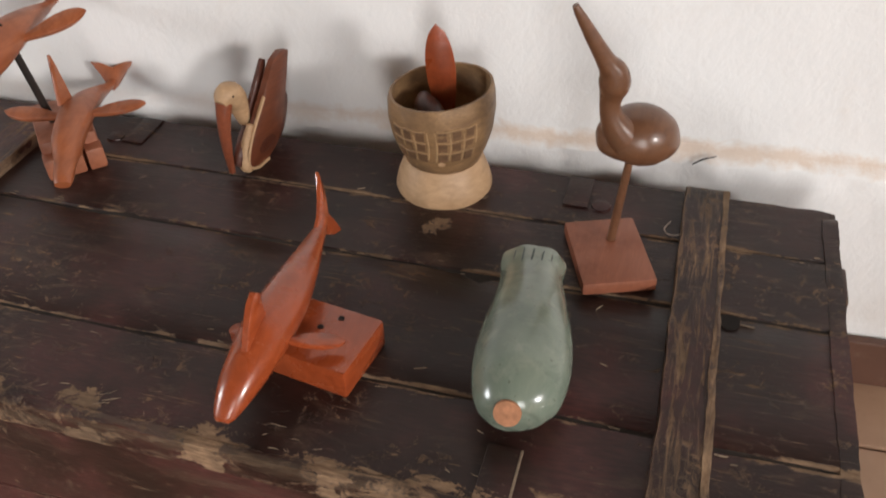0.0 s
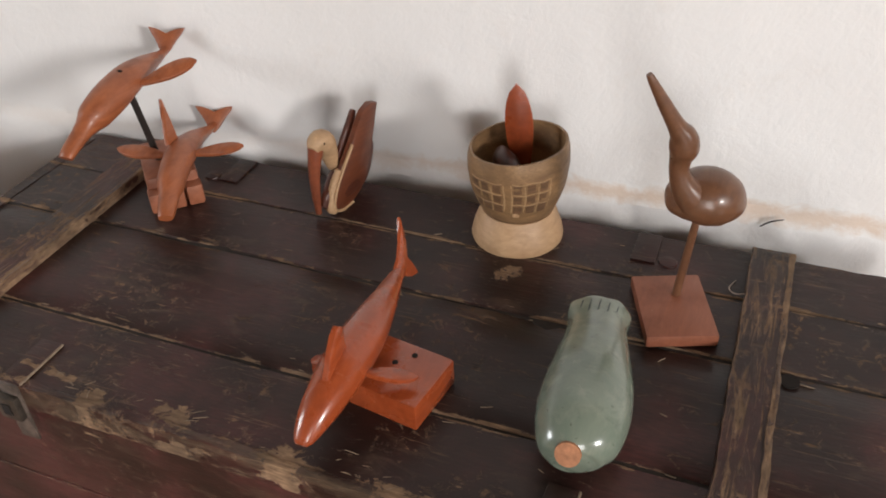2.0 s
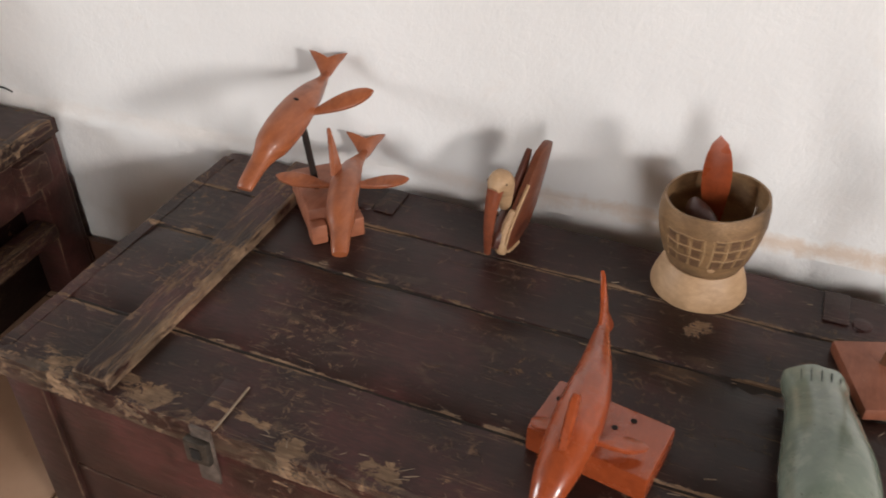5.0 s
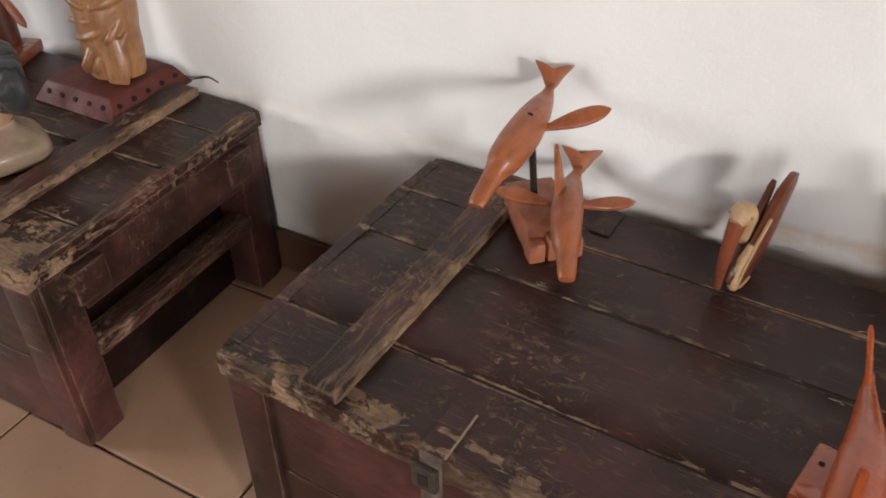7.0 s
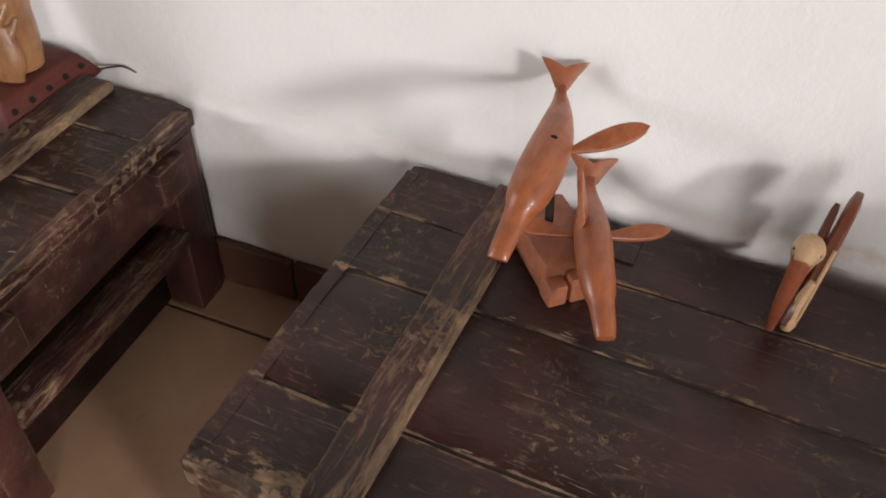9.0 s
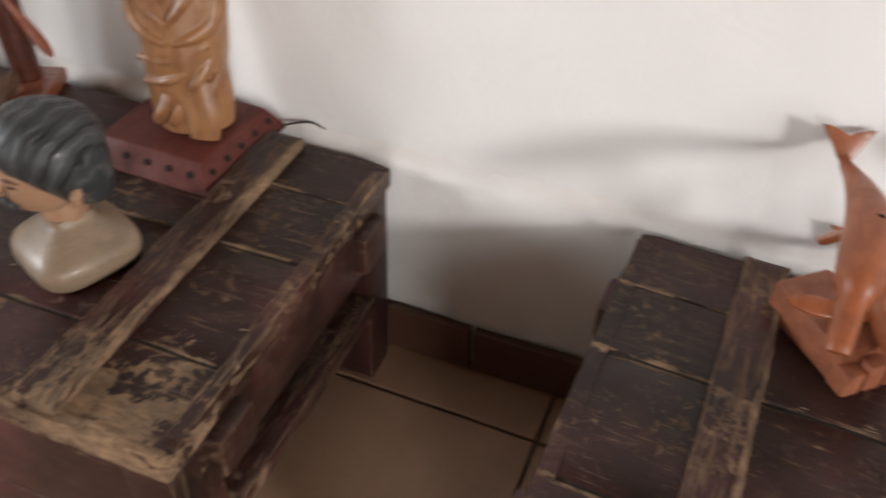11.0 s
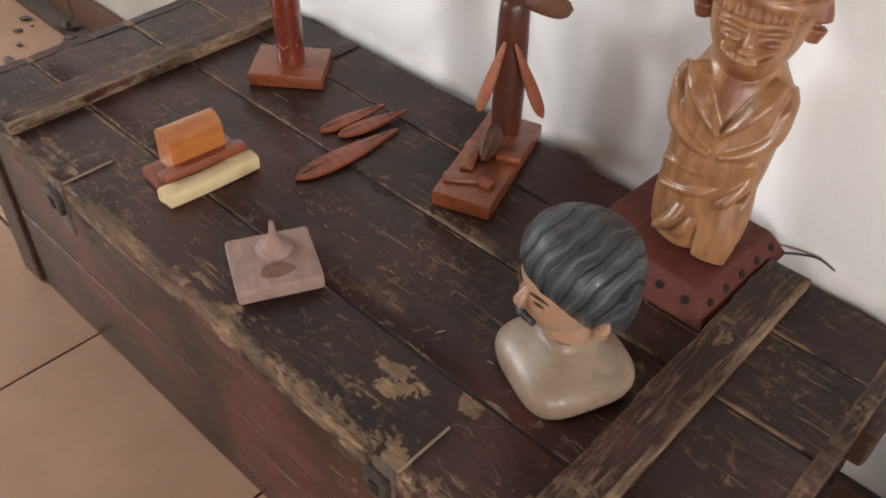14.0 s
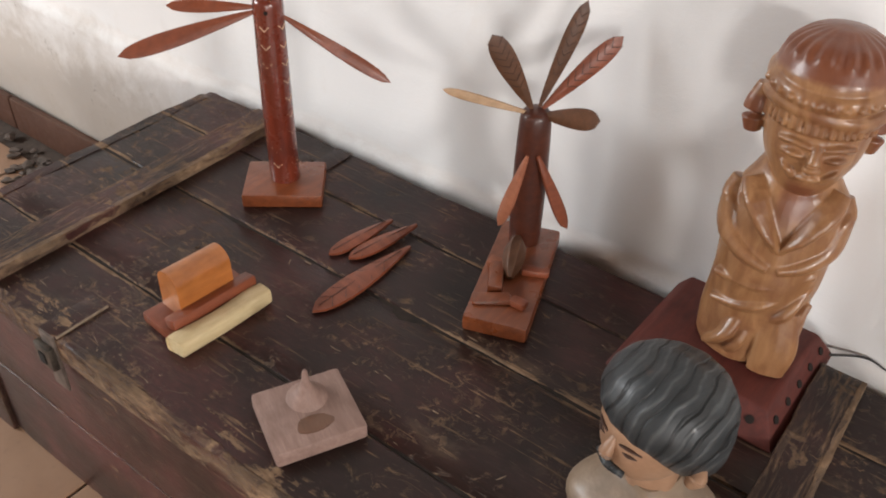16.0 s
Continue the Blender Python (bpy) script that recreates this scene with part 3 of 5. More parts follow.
def chest(at, LONG, high, label, patches, seams, worn_end):
    top = thing("wooden_chest", at, label, "chest", "old chests along the wall")
    joints = [(y, 0.0075, 0.50) for y in seams] + [(-DEEP / 2, 0.042, 0.80)]
    deck = paint("chest_paint_top", 0.04 if worn_end else 0.015, patches, 1.0, (1, 0), (0.05, 0.030, 0.022), joints)
    side = paint("chest_paint_side", -0.05, (), 1.5, (1, 0), (0.080, 0.046, 0.038), (), 0.8)
    # Much darker paint puts the shade of the recessed ends into the colour.
    gloom = paint("chest_end_panel_shade", -0.10, (), 0.30, (1, 0), (0.022, 0.014, 0.011))
    strip = paint("chest_paint_batten", 0.125, patches, 1.2, (0, 1), (0.085, 0.057, 0.038), (), 0.9)
    bare = paint("chest_bare_edge", 0.22, (), 1.3, (0, 1), (0.27, 0.185, 0.115))
    bare_long = paint("chest_bare_lip", 0.19 if worn_end else 0.13, patches, 1.1, (1, 0), (0.22, 0.15, 0.095) if worn_end else (0.125, 0.092, 0.06))
    inset, lid_t = 0.010, 0.030
    bx, by, bz = LONG / 2 - inset, DEEP / 2 - inset, high - lid_t
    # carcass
    body = part("body", boxed((2 * bx - 0.108, 2 * by - 0.008, bz - 0.004), (0, 0, bz / 2), None, 0.002), gloom, top, "carcass with recessed ends, their shade painted in")
    for s in (-1, 1):
        for k, z in enumerate((bz * 0.26, bz * 0.76)):
            b = rough_board(2 * bx - 0.10, bz * 0.485, 0.008, 0.0006, 30, 0, 3 + k + s)
            bmesh.ops.rotate(b, verts=b.verts[:], matrix=Matrix.Rotation(radians(90), 3, "X"))
            moved(b, 0, -by - 0.001, z)
            if s > 0:
                bmesh.ops.rotate(b, verts=b.verts[:], matrix=Matrix.Rotation(radians(180), 3, "Z"))
            part("plank", b, side, body)
        for q in (-1, 1):
            b = boxed((0.056, 0.012, bz - 0.004), (q * (bx - 0.024), s * (by + 0.000), bz / 2 - 0.001), None, 0.003)
            part("corner_board", b, side, top)
            b = boxed((0.062, 0.056, bz - 0.006), (q * (bx - 0.023), s * (by - 0.034), bz / 2 - 0.001), None, 0.004)
            part("corner_post", b, side, top)
    for q in (-1, 1):
        x = q * (bx + 0.003)
        part("rail", boxed((0.016, 2 * by - 0.13, 0.085), (x - q * 0.004, 0, bz - 0.046), None, 0.004), side, top)
        part("rail", boxed((0.044, 2 * by - 0.12, 0.028), (x - q * 0.010, 0, bz * 0.50), None, 0.005), strip, top, "worn lifting rail")
        for s in (-1, 1):
            part("block", boxed((0.040, 0.062, 0.056), (x + q * 0.004, s * (by - 0.075), bz - 0.034), None, 0.007), side, top, "chipped wooden block")
    # lid
    lid = part("lid", boxed((LONG - 0.010, DEEP - 0.010, lid_t - 0.006), (0, 0, high - 0.0140), None, 0.002), DUST, top, "planked lid, dark paint worn to bare wood")
    ys = [-DEEP / 2, *seams, DEEP / 2]
    for k, (a, b) in enumerate(zip(ys, ys[1:])):
        bm = rough_board(LONG - 0.003 * (k % 2), b - a - 0.002, lid_t, 0.0012, 90, 0.003, k * 5 + high * 100)
        moved(bm, 0, (a + b) / 2, high - 0.0006 * (k % 2))
        part("plank", bm, deck, lid)
    lip = rough_board(LONG - 0.006, 0.012, 0.034, 0.0035, 160, 0.006, 11 + high * 50)
    part("edging", moved(lip, 0, -DEEP / 2 + 0.0045, high + 0.0012), bare_long, lid, "splintered front edging with bare wood showing")
    for q in (-1, 1):
        bm = rough_board(DEEP - 0.012, 0.048, 0.018, 0.0026, 60, 0.005, 20 + q + high * 30, "y")
        part("batten", moved(bm, q * (LONG / 2 - 0.148), -0.002, high + 0.0155), strip, lid, "worn cross batten")
        bm = rough_board(DEEP - 0.014, 0.007, 0.016, 0.0024, 90, 0.004, 50 + q + high * 30, "y")
        part("edge_strip", moved(bm, q * (LONG / 2 - 0.148) + 0.0215, -0.002, high + 0.0162), bare, lid, "pale rubbed batten edge")
        bm = rough_board(DEEP - 0.03, 0.018, 0.02, 0.002, 60, 0.004, 30 + q, "y")
        part("edging", moved(bm, q * (LONG / 2 - 0.0085), 0, high + 0.0008), strip if q == worn_end else deck, lid)
    if not worn_end:
        b = bmesh.new()
        lathe(b, [(0.001, -0.004), (0.0105, -0.004), (0.0105, 0.0006), (0.001, 0.0004)], 20)
        part("knot", moved(b, LONG / 2 - 0.113, 0.030, high), HOLE, lid, "dark knot hole")
    # iron straps over the front edge, and hasps under them
    for q in (-1, 1):
        x = q * (LONG / 2 - 0.296)
        s = part("strap", boxed((0.031, 0.070, 0.0020), (x, -DEEP / 2 + 0.033, high + 0.0016), None, 0.001), deck, top, "flat painted iron strap")
        part("rim", boxed((0.0022, 0.068, 0.0026), (x + 0.0155, -DEEP / 2 + 0.033, high + 0.0020), None, 0.0006), SCRATCH, s)
        part("tongue", boxed((0.026, 0.004, 0.085), (x, -DEEP / 2 - 0.003, high - 0.040), None, 0.0015), METAL, s)
        h = part("hasp", boxed((0.030, 0.010, 0.034), (x - 0.004, -DEEP / 2 - 0.008, high - 0.030), None, 0.003), IRON, top, "iron hasp with a square slot")
        part("slot", boxed((0.012, 0.004, 0.016), (x - 0.004, -DEEP / 2 - 0.0125, high - 0.030), None, 0.001), HOLE, h)
        b = bmesh.new()
        lathe(b, [(0.001, 0), (0.012, 0), (0.011, 0.003), (0.004, 0.004), (0.001, 0.004)], 16)
        part("plate", moved(b, x + q * 0.03, DEEP / 2 - 0.055, high - 0.0012), deck, lid)
        part("hinge", boxed((0.030, 0.060, 0.0020), (x, DEEP / 2 - 0.034, high + 0.0014), None, 0.001), deck, top, "painted hinge plate on the lid")
    return top


chest(pose(0.3015, 4.3310, 0), 1.195, 0.335, "long low dark maroon wooden chest with worn planked lid", ((-0.20, -0.244, 0.020), (-0.10, -0.242, 0.026), (0.04, -0.244, 0.022), (0.16, -0.244, 0.018), (-0.50, -0.244, 0.024), (-0.38, -0.240, 0.024), (0.15, 0.11, 0.016)), (-0.133, 0.040, 0.148), 0)
chest(pose(-1.194, 4.2716, 0, 0, 0, 3.0), 1.172, 0.345, "long dark brown wooden chest with scuffed lid and bare corner", ((0.53, -0.225, 0.085), (0.47, -0.235, 0.06), (0.225, -0.185, 0.026), (0.05, -0.246, 0.014), (0.30, -0.246, 0.030), (0.30, -0.15, 0.014)), (-0.135, 0.030, 0.150), 1)
ZA, ZB = 0.3352, 0.3452


def splinters(at, long, high, seams, label, seed):
    """Slivers of bare wood and flakes of lost paint scattered over a lid, thickest along joints and front edge."""
    rng = random.Random(seed)
    bm = bmesh.new()
    for i in range(90):
        kind = rng.random()
        x = rng.uniform(-long / 2 + 0.02, long / 2 - 0.02)
        if kind < 0.30:
            y, a, ln = rng.choice(seams) + rng.choice((-1, 1)) * rng.uniform(0.004, 0.012), rng.gauss(0, 0.06), rng.uniform(0.005, 0.016)
        elif kind < 0.75:
            y, a, ln = -DEEP / 2 + abs(rng.gauss(0, 0.018)) + 0.012, rng.gauss(0, 0.5), rng.uniform(0.004, 0.018)
        elif kind < 0.92:
            cx, cy = ((i * 0.618) % 1 - 0.5) * long * 0.9, ((i // 6 * 0.377) % 1 - 0.5) * DEEP * 0.85
            x, y, a, ln = cx + rng.gauss(0, 0.012), cy + rng.gauss(0, 0.008), rng.gauss(0, 0.9), rng.uniform(0.003, 0.012)
        else:
            y, a, ln = rng.uniform(-DEEP / 2 + 0.02, DEEP / 2 - 0.02), rng.gauss(0.05, 0.25), rng.uniform(0.006, 0.020)
        wd = rng.uniform(0.0002, 0.0005)
        c, s = math.cos(a), math.sin(a)
        bend = rng.gauss(0, 0.03) * ln
        low, top_z = high - 0.0012, high + rng.uniform(0.0002, 0.0007)
        spine = [(-0.5 * ln, 0.15), (-0.15 * ln, 1.0), (0.2 * ln, 0.8), (0.5 * ln, 0.1)]
        up, down = [], []
        for k, (u, f) in enumerate(spine):
            v = bend * (k in (1, 2))
            for w, row in ((wd * f, up), (-wd * f, down)):
                px, py = x + c * u - s * (v + w), y + s * u + c * (v + w)
                row.append((bm.verts.new((px, py, low)), bm.verts.new((px, py, top_z))))
        for k in range(3):
            bm.faces.new((up[k][1], up[k + 1][1], down[k + 1][1], down[k][1]))
            bm.faces.new((up[k][0], up[k + 1][0], up[k + 1][1], up[k][1]))
            bm.faces.new((down[k][1], down[k + 1][1], down[k + 1][0], down[k][0]))
    ob = part("wood_splinters", bm, SCRATCH, None, smooth=False, at=at)
    return tagged(ob, label, "splinters", kind="stuff")


splinters(pose(0.3015, 4.3310, 0), 1.195, 0.335, (-0.133, 0.040, 0.040, 0.148), "pale splinters and paint chips on the maroon chest lid", 4)
splinters(pose(-1.194, 4.2716, 0, 0, 0, 3.0), 1.172, 0.345, (-0.135, 0.030, -0.06, 0.150), "pale splinters and paint chips on the brown chest lid", 9)


# ---- carvings on the first chest ----
def fluke(bm, at, span, chord, m):
    """A whale's or shark's forked tail, spread along local x, chord along y."""
    h = span / 2
    pts = [(0, -chord * 0.95), (h * 0.28, -chord * 0.62), (h * 0.58, -chord * 0.05), (h * 0.86, chord * 0.36), (h, chord * 0.62), (h * 0.62, chord * 0.56), (h * 0.25, chord * 0.42), (0, chord * 0.28)]
    pts = pts + [(-x, y) for x, y in reversed(pts[1:-1])]
    plate(bm, pts, 0.006, Matrix.Translation(at) @ m)


def frame_from(a, b, up):
    """A turn whose y runs from a to b, with z near up."""
    y = (Vector(b) - Vector(a)).normalized()
    x = y.cross(Vector(up)).normalized()
    z = x.cross(y)
    return Matrix((x, y, z)).transposed().to_4x4()


def fin(a, b, width, thick, up, blunt=0.2):
    """A flipper from a to b."""
    bm = bmesh.new()
    m = Matrix.Translation(a) @ frame_from(a, b, up) @ Matrix.Rotation(radians(90), 4, "Z")
    plate(bm, blade((Vector(b) - Vector(a)).length, width, blunt), thick, m)
    return bm


def whales():
    o = Vector((-0.070, 4.480, ZA))
    w = thing("whale_carving", pose(*o), "two orange wood whales carved leaping over a block", "carving")

    def rel(*p):
        return tuple(Vector(p) - o)

    def rows(*r):
        return [(*rel(*q[:3]), *q[3:]) for q in r]

    # block
    base = bmesh.new()
    t = Matrix.Rotation(radians(43.5), 4, "Z")
    box(base, (0.070, 0.112, 0.046), tuple(t @ Vector((0.000, 0.008, 0.023))), t, 0.006)
    b = part("base", base, PINK_WOOD, w, "rough rosy wooden block with sawn steps")
    for k in range(3):
        c = t @ Vector((-0.0255 + 0.0255 * k, -0.053, 0.015 + 0.003 * (k % 2)))
        part("step", boxed((0.0225, 0.026, 0.030 + 0.006 * (k % 2)), tuple(c), t, 0.004), PINK_WOOD, b)
    # upper whale
    b1 = part("whale", lofted(rows((-0.087, 4.328, 0.464, 0.0100, 0.006), (-0.087, 4.336, 0.469, 0.0110, 0.008), (-0.086, 4.362, 0.481, 0.0125, 0.0105), (-0.085, 4.376, 0.487, 0.0150, 0.0150), (-0.084, 4.390, 0.493, 0.0205, 0.0200), (-0.083, 4.422, 0.502, 0.0235, 0.0225), (-0.085, 4.462, 0.509, 0.0215, 0.0205), (-0.092, 4.502, 0.508, 0.0165, 0.0155), (-0.102, 4.542, 0.502, 0.0105, 0.0095), (-0.110, 4.568, 0.498, 0.0070, 0.0055), (-0.114, 4.584, 0.500, 0.0055, 0.0038)), n=18), ORANGE_WOOD, w, "smooth diving whale")
    bm = bmesh.new()
    fluke(bm, rel(-0.115, 4.590, 0.511), 0.054, 0.026, frame_from((-0.112, 4.580, 0.497), (-0.1165, 4.600, 0.525), (0.25, -0.85, 0.4)))
    part("tail", bm, ORANGE_WOOD, b1)
    part("fin", fin(rel(-0.070, 4.462, 0.503), rel(0.001, 4.505, 0.530), 0.024, 0.007, (0.1, -0.6, 0.8), 0.35), ORANGE_WOOD, b1)
    part("fin", fin(rel(-0.098, 4.455, 0.496), rel(-0.118, 4.480, 0.462), 0.018, 0.007, (-0.1, -0.3, 1), 0.35), ORANGE_WOOD, b1)
    e = bmesh.new()
    bmesh.ops.create_uvsphere(e, u_segments=10, v_segments=6, radius=0.0032, matrix=Matrix.Translation(rel(-0.080, 4.449, 0.5275)) @ Matrix.Diagonal((1.3, 0.9, 0.7, 1)))
    part("blowhole", e, HOLE, b1)
    # lower whale
    b2 = part("whale", lofted(rows((0.024, 4.350, 0.383, 0.0095, 0.006), (0.020, 4.359, 0.386, 0.0115, 0.009), (0.008, 4.384, 0.393, 0.0135, 0.012), (0.001, 4.398, 0.396, 0.0175, 0.0165), (-0.010, 4.420, 0.401, 0.0195, 0.0195), (-0.027, 4.462, 0.404, 0.0205, 0.0205), (-0.043, 4.508, 0.398, 0.0160, 0.0150), (-0.055, 4.548, 0.387, 0.0100, 0.0095), (-0.063, 4.578, 0.379, 0.0068, 0.0055), (-0.066, 4.594, 0.379, 0.0055, 0.0038)), n=18), ORANGE_WOOD, w, "smooth whale lying on the block")
    bm = bmesh.new()
    fluke(bm, rel(-0.067, 4.599, 0.388), 0.060, 0.026, frame_from((-0.064, 4.590, 0.376), (-0.068, 4.604, 0.398), (0.25, -0.85, 0.4)))
    part("tail", bm, ORANGE_WOOD, b2)
    part("fin", fin(rel(-0.020, 4.470, 0.402), rel(0.046, 4.508, 0.407), 0.020, 0.007, (0, -0.4, 1), 0.3), ORANGE_WOOD, b2)
    part("fin", fin(rel(-0.045, 4.462, 0.400), rel(-0.128, 4.452, 0.402), 0.022, 0.007, (0, -0.4, 1), 0.3), ORANGE_WOOD, b2)
    bm = bmesh.new()
    a, tip = rel(-0.040, 4.466, 0.418), rel(-0.058, 4.484, 0.476)
    plate(bm, [(-0.013, 0.0), (-0.009, 0.020), (-0.004, 0.042), (0.000, 0.062), (0.004, 0.046), (0.009, 0.022), (0.013, 0.0)], 0.007, Matrix.Translation(a) @ frame_from(a, tip, (1, 0.1, 0.2)))
    part("dorsal_fin", bm, ORANGE_WOOD, b2, "pointed upright fin")
    part("stick", bar_between(rel(-0.080, 4.478, 0.372), rel(-0.079, 4.455, 0.495), 0.0050, 0.0045), BLACK, w, "blackened peg holding up the whale")


def duck():
    o = Vector((0.185, 4.530, ZA))
    d = thing("duck_carving", pose(o.x + 0.002, o.y, o.z, 0, 0, -4), "wooden duck with pale head and raised dark wings", "carving")
    part("body", lofted([(-0.002, -0.050, 0.012, 0.006, 0.010), (0.000, -0.036, 0.022, 0.012, 0.021), (0.002, -0.010, 0.032, 0.017, 0.031), (0.004, 0.020, 0.040, 0.015, 0.036), (0.006, 0.042, 0.058, 0.008, 0.028), (0.008, 0.052, 0.074, 0.003, 0.012)], n=18), DARK_WOOD, d)
    part("breast", lofted([(0.005, -0.044, 0.004, 0.006, 0.003), (0.004, -0.047, 0.014, 0.007, 0.006), (0.006, -0.040, 0.040, 0.006, 0.005), (0.012, -0.030, 0.066, 0.004, 0.004)], n=14, up=(0, 1, 0.2)), PALE_WOOD, d, "pale cut of sapwood down the breast")
    right = [(-0.047, 0.012), (-0.030, 0.001), (-0.006, 0.000), (0.016, 0.010), (0.034, 0.040), (0.048, 0.092), (0.056, 0.128), (0.040, 0.134), (0.022, 0.128), (-0.004, 0.092), (-0.028, 0.062), (-0.044, 0.036)]
    left = [(-0.034, 0.030), (-0.014, 0.020), (0.006, 0.050), (0.020, 0.092), (0.030, 0.124), (0.024, 0.128), (0.006, 0.104), (-0.020, 0.070)]
    stand = Matrix.Rotation(radians(90), 4, "Z") @ Matrix.Rotation(radians(90), 4, "X")
    for out, x, lean, thick, label in ((right, 0.0085, 5, 0.013, "upswept red-brown wing with pale rim"), (left, -0.004, 4, 0.008, "upswept dark red-brown wing")):
        bm = bmesh.new()
        m = Matrix.Translation((x, 0.002, 0)) @ Matrix.Rotation(radians(lean), 4, "Y") @ Matrix.Rotation(radians(-5), 4, "Z") @ stand
        plate(bm, out, thick, m, 0, 0.003)
        wing = part("wing", bm, WING_WOOD if out is right else DARK_WOOD, d, label)
        if out is right:
            edge = [m @ Vector((a, b, thick * 0.36)) for a, b in out]
            part("rim", lofted([(*edge[k], 0.0024, 0.0022) for k in (9, 10, 11, 0, 1, 2)], n=8, steps=4), PALE_WOOD, wing, "pale sapwood rim")
    h = part("head", lofted([(-0.004, -0.018, 0.060, 0.008, 0.007), (-0.005, -0.024, 0.090, 0.014, 0.013), (-0.004, -0.034, 0.107, 0.0160, 0.0165), (-0.005, -0.046, 0.110, 0.0132, 0.0150), (-0.006, -0.055, 0.105, 0.008, 0.008)], n=18, up=(0, 0.4, 1)), PALE_WOOD, d, "pale yellowish head")
    part("beak", lofted([(-0.006, -0.048, 0.104, 0.0110, 0.009), (-0.008, -0.054, 0.080, 0.0090, 0.0070), (-0.010, -0.056, 0.045, 0.0072, 0.0050), (-0.011, -0.055, 0.006, 0.0045, 0.0035)], n=12, up=(0, 1, 0)), FEATHER_WOOD, h, "long rosy beak pointing down")
    for s in (-1, 1):
        e = bmesh.new()
        bmesh.ops.create_uvsphere(e, u_segments=8, v_segments=6, radius=0.0022, matrix=Matrix.Translation((-0.005 + s * 0.0118, -0.046, 0.113)))
        part("eye", e, HOLE, h)


def mortar():
    o = Vector((0.438, 4.527, ZA))
    c = thing("coconut_shell_cup", pose(*o), "carved coconut-shell cup on a pale turned foot", "cup")
    bm = bmesh.new()
    lathe(bm, [(0.010, 0.0), (0.0585, 0.0), (0.0595, 0.004), (0.057, 0.016), (0.052, 0.030), (0.048, 0.040), (0.046, 0.043), (0.010, 0.043)], 44, 0.02)
    part("foot", bm, PALE_WOOD, c, "pale flared wooden foot")
    bm = bmesh.new()
    lathe(bm, [(0.008, 0.040), (0.040, 0.040), (0.0455, 0.044), (0.053, 0.060), (0.060, 0.082), (0.0635, 0.105), (0.0630, 0.124), (0.0605, 0.1345), (0.0575, 0.1345), (0.0590, 0.122), (0.0585, 0.104), (0.054, 0.078), (0.046, 0.058), (0.034, 0.050), (0.005, 0.049)], 48, 0.015)
    for v in bm.verts:
        v.co.z += 0.10 * v.co.x * max(0, (v.co.z - 0.05) / 0.09) + 0.0
    bowl = part("bowl", bm, COCONUT, c, "scraped brown shell bowl")
    # raised pale lattice with dark scraped panels between, on two sides of the bowl
    def on_bowl(deg, z, out=0.0):
        th = radians(deg)
        r = 0.053 + (0.0635 - 0.053) * min(1.0, max(0.0, (z - 0.060) / 0.045)) ** 0.75 + out
        x, y = r * math.cos(th), r * math.sin(th)
        return (x, y, z + 0.10 * x * max(0, (z - 0.05) / 0.09))

    for mid in (-112, -58):
        for k in range(3):
            for j in range(3):
                a, z = mid - 15 + 15 * k, 0.072 + 0.0155 * j
                bm = lofted([(*on_bowl(a, z - 0.0055, -0.0006), 0.0052, 0.0012), (*on_bowl(a, z + 0.0055, -0.0006), 0.0056, 0.0012)], n=10, steps=2, up=(math.cos(radians(a)), math.sin(radians(a)), 0), power=0.4)
                part("carved_panel", bm, SHELL_DARK, bowl, "dark scraped panel")
        for k in range(4):
            a = mid - 22.5 + 15 * k
            part("lattice_bar", lofted([(*on_bowl(a - 1, 0.066 + 0.003 * (k % 2)), 0.0010, 0.0007), (*on_bowl(a + 1, 0.088), 0.0016, 0.0009), (*on_bowl(a, 0.110 - 0.003 * (k % 3)), 0.0009, 0.0007)], n=8, steps=3, up=(math.cos(radians(a)), math.sin(radians(a)), 0)), SCRAPED, bowl, "pale raised bar")
        for j in range(3):
            z = 0.0795 + 0.0155 * j
            part("lattice_bar", lofted([(*on_bowl(mid - 21 + 7 * q, z + 0.001 * math.sin(q * 1.9 + j)), 0.0013, 0.0008) for q in range(7)], n=8, steps=2), SCRAPED, bowl, "pale raised bar")
    f = thing("wooden_leaf", pose(o.x - 0.002, o.y + 0.006, ZA + 0.052, 0, 0, 0), "red-brown carved wooden leaf standing in the cup", "carving")
    bm = bmesh.new()
    plate(bm, blade(0.148, 0.038, 0.42), 0.006, Matrix.Translation((0.004, 0.014, 0.0)) @ Matrix.Rotation(radians(-4), 4, "Y") @ frame_from((0, 0, 0), (-0.02, 0.02, 1), (0.25, -1, 0.2)) @ Matrix.Rotation(radians(90), 4, "Z"))
    leaf = part("leaf", bm, SHARK_WOOD, f)
    bird = thing("bird_carving", pose(o.x - 0.010, o.y - 0.010, ZA + 0.0495), "small dark wooden bird piece lying in the cup", "carving")
    part("body", lofted([(-0.016, 0.022, 0.062, 0.008, 0.008), (-0.008, 0.008, 0.058, 0.015, 0.013), (0.008, -0.008, 0.052, 0.013, 0.012), (0.018, -0.020, 0.044, 0.004, 0.004)], n=14), DARK_WOOD, bird)
    part("leg", bar_between((-0.004, 0.004, 0.054), (-0.006, 0.012, 0.0), 0.004, 0.004), DARK_WOOD, bird)
    ball = thing("wooden_ball", pose(o.x + 0.010, o.y - 0.040, ZA + 0.066), "small pale wooden ball in the cup", "ball")
    bm = bmesh.new()
    bmesh.ops.create_uvsphere(bm, u_segments=20, v_segments=12, radius=0.0135)
    for v in bm.verts:
        v.co *= 1 + 0.05 * noise.noise(v.co * 60)
    part("ball", bm, PALE_WOOD, ball)
    stick = thing("twig", pose(o.x + 0.040, o.y + 0.012, ZA + 0.060), "thin pale twig standing in the cup", "twig")
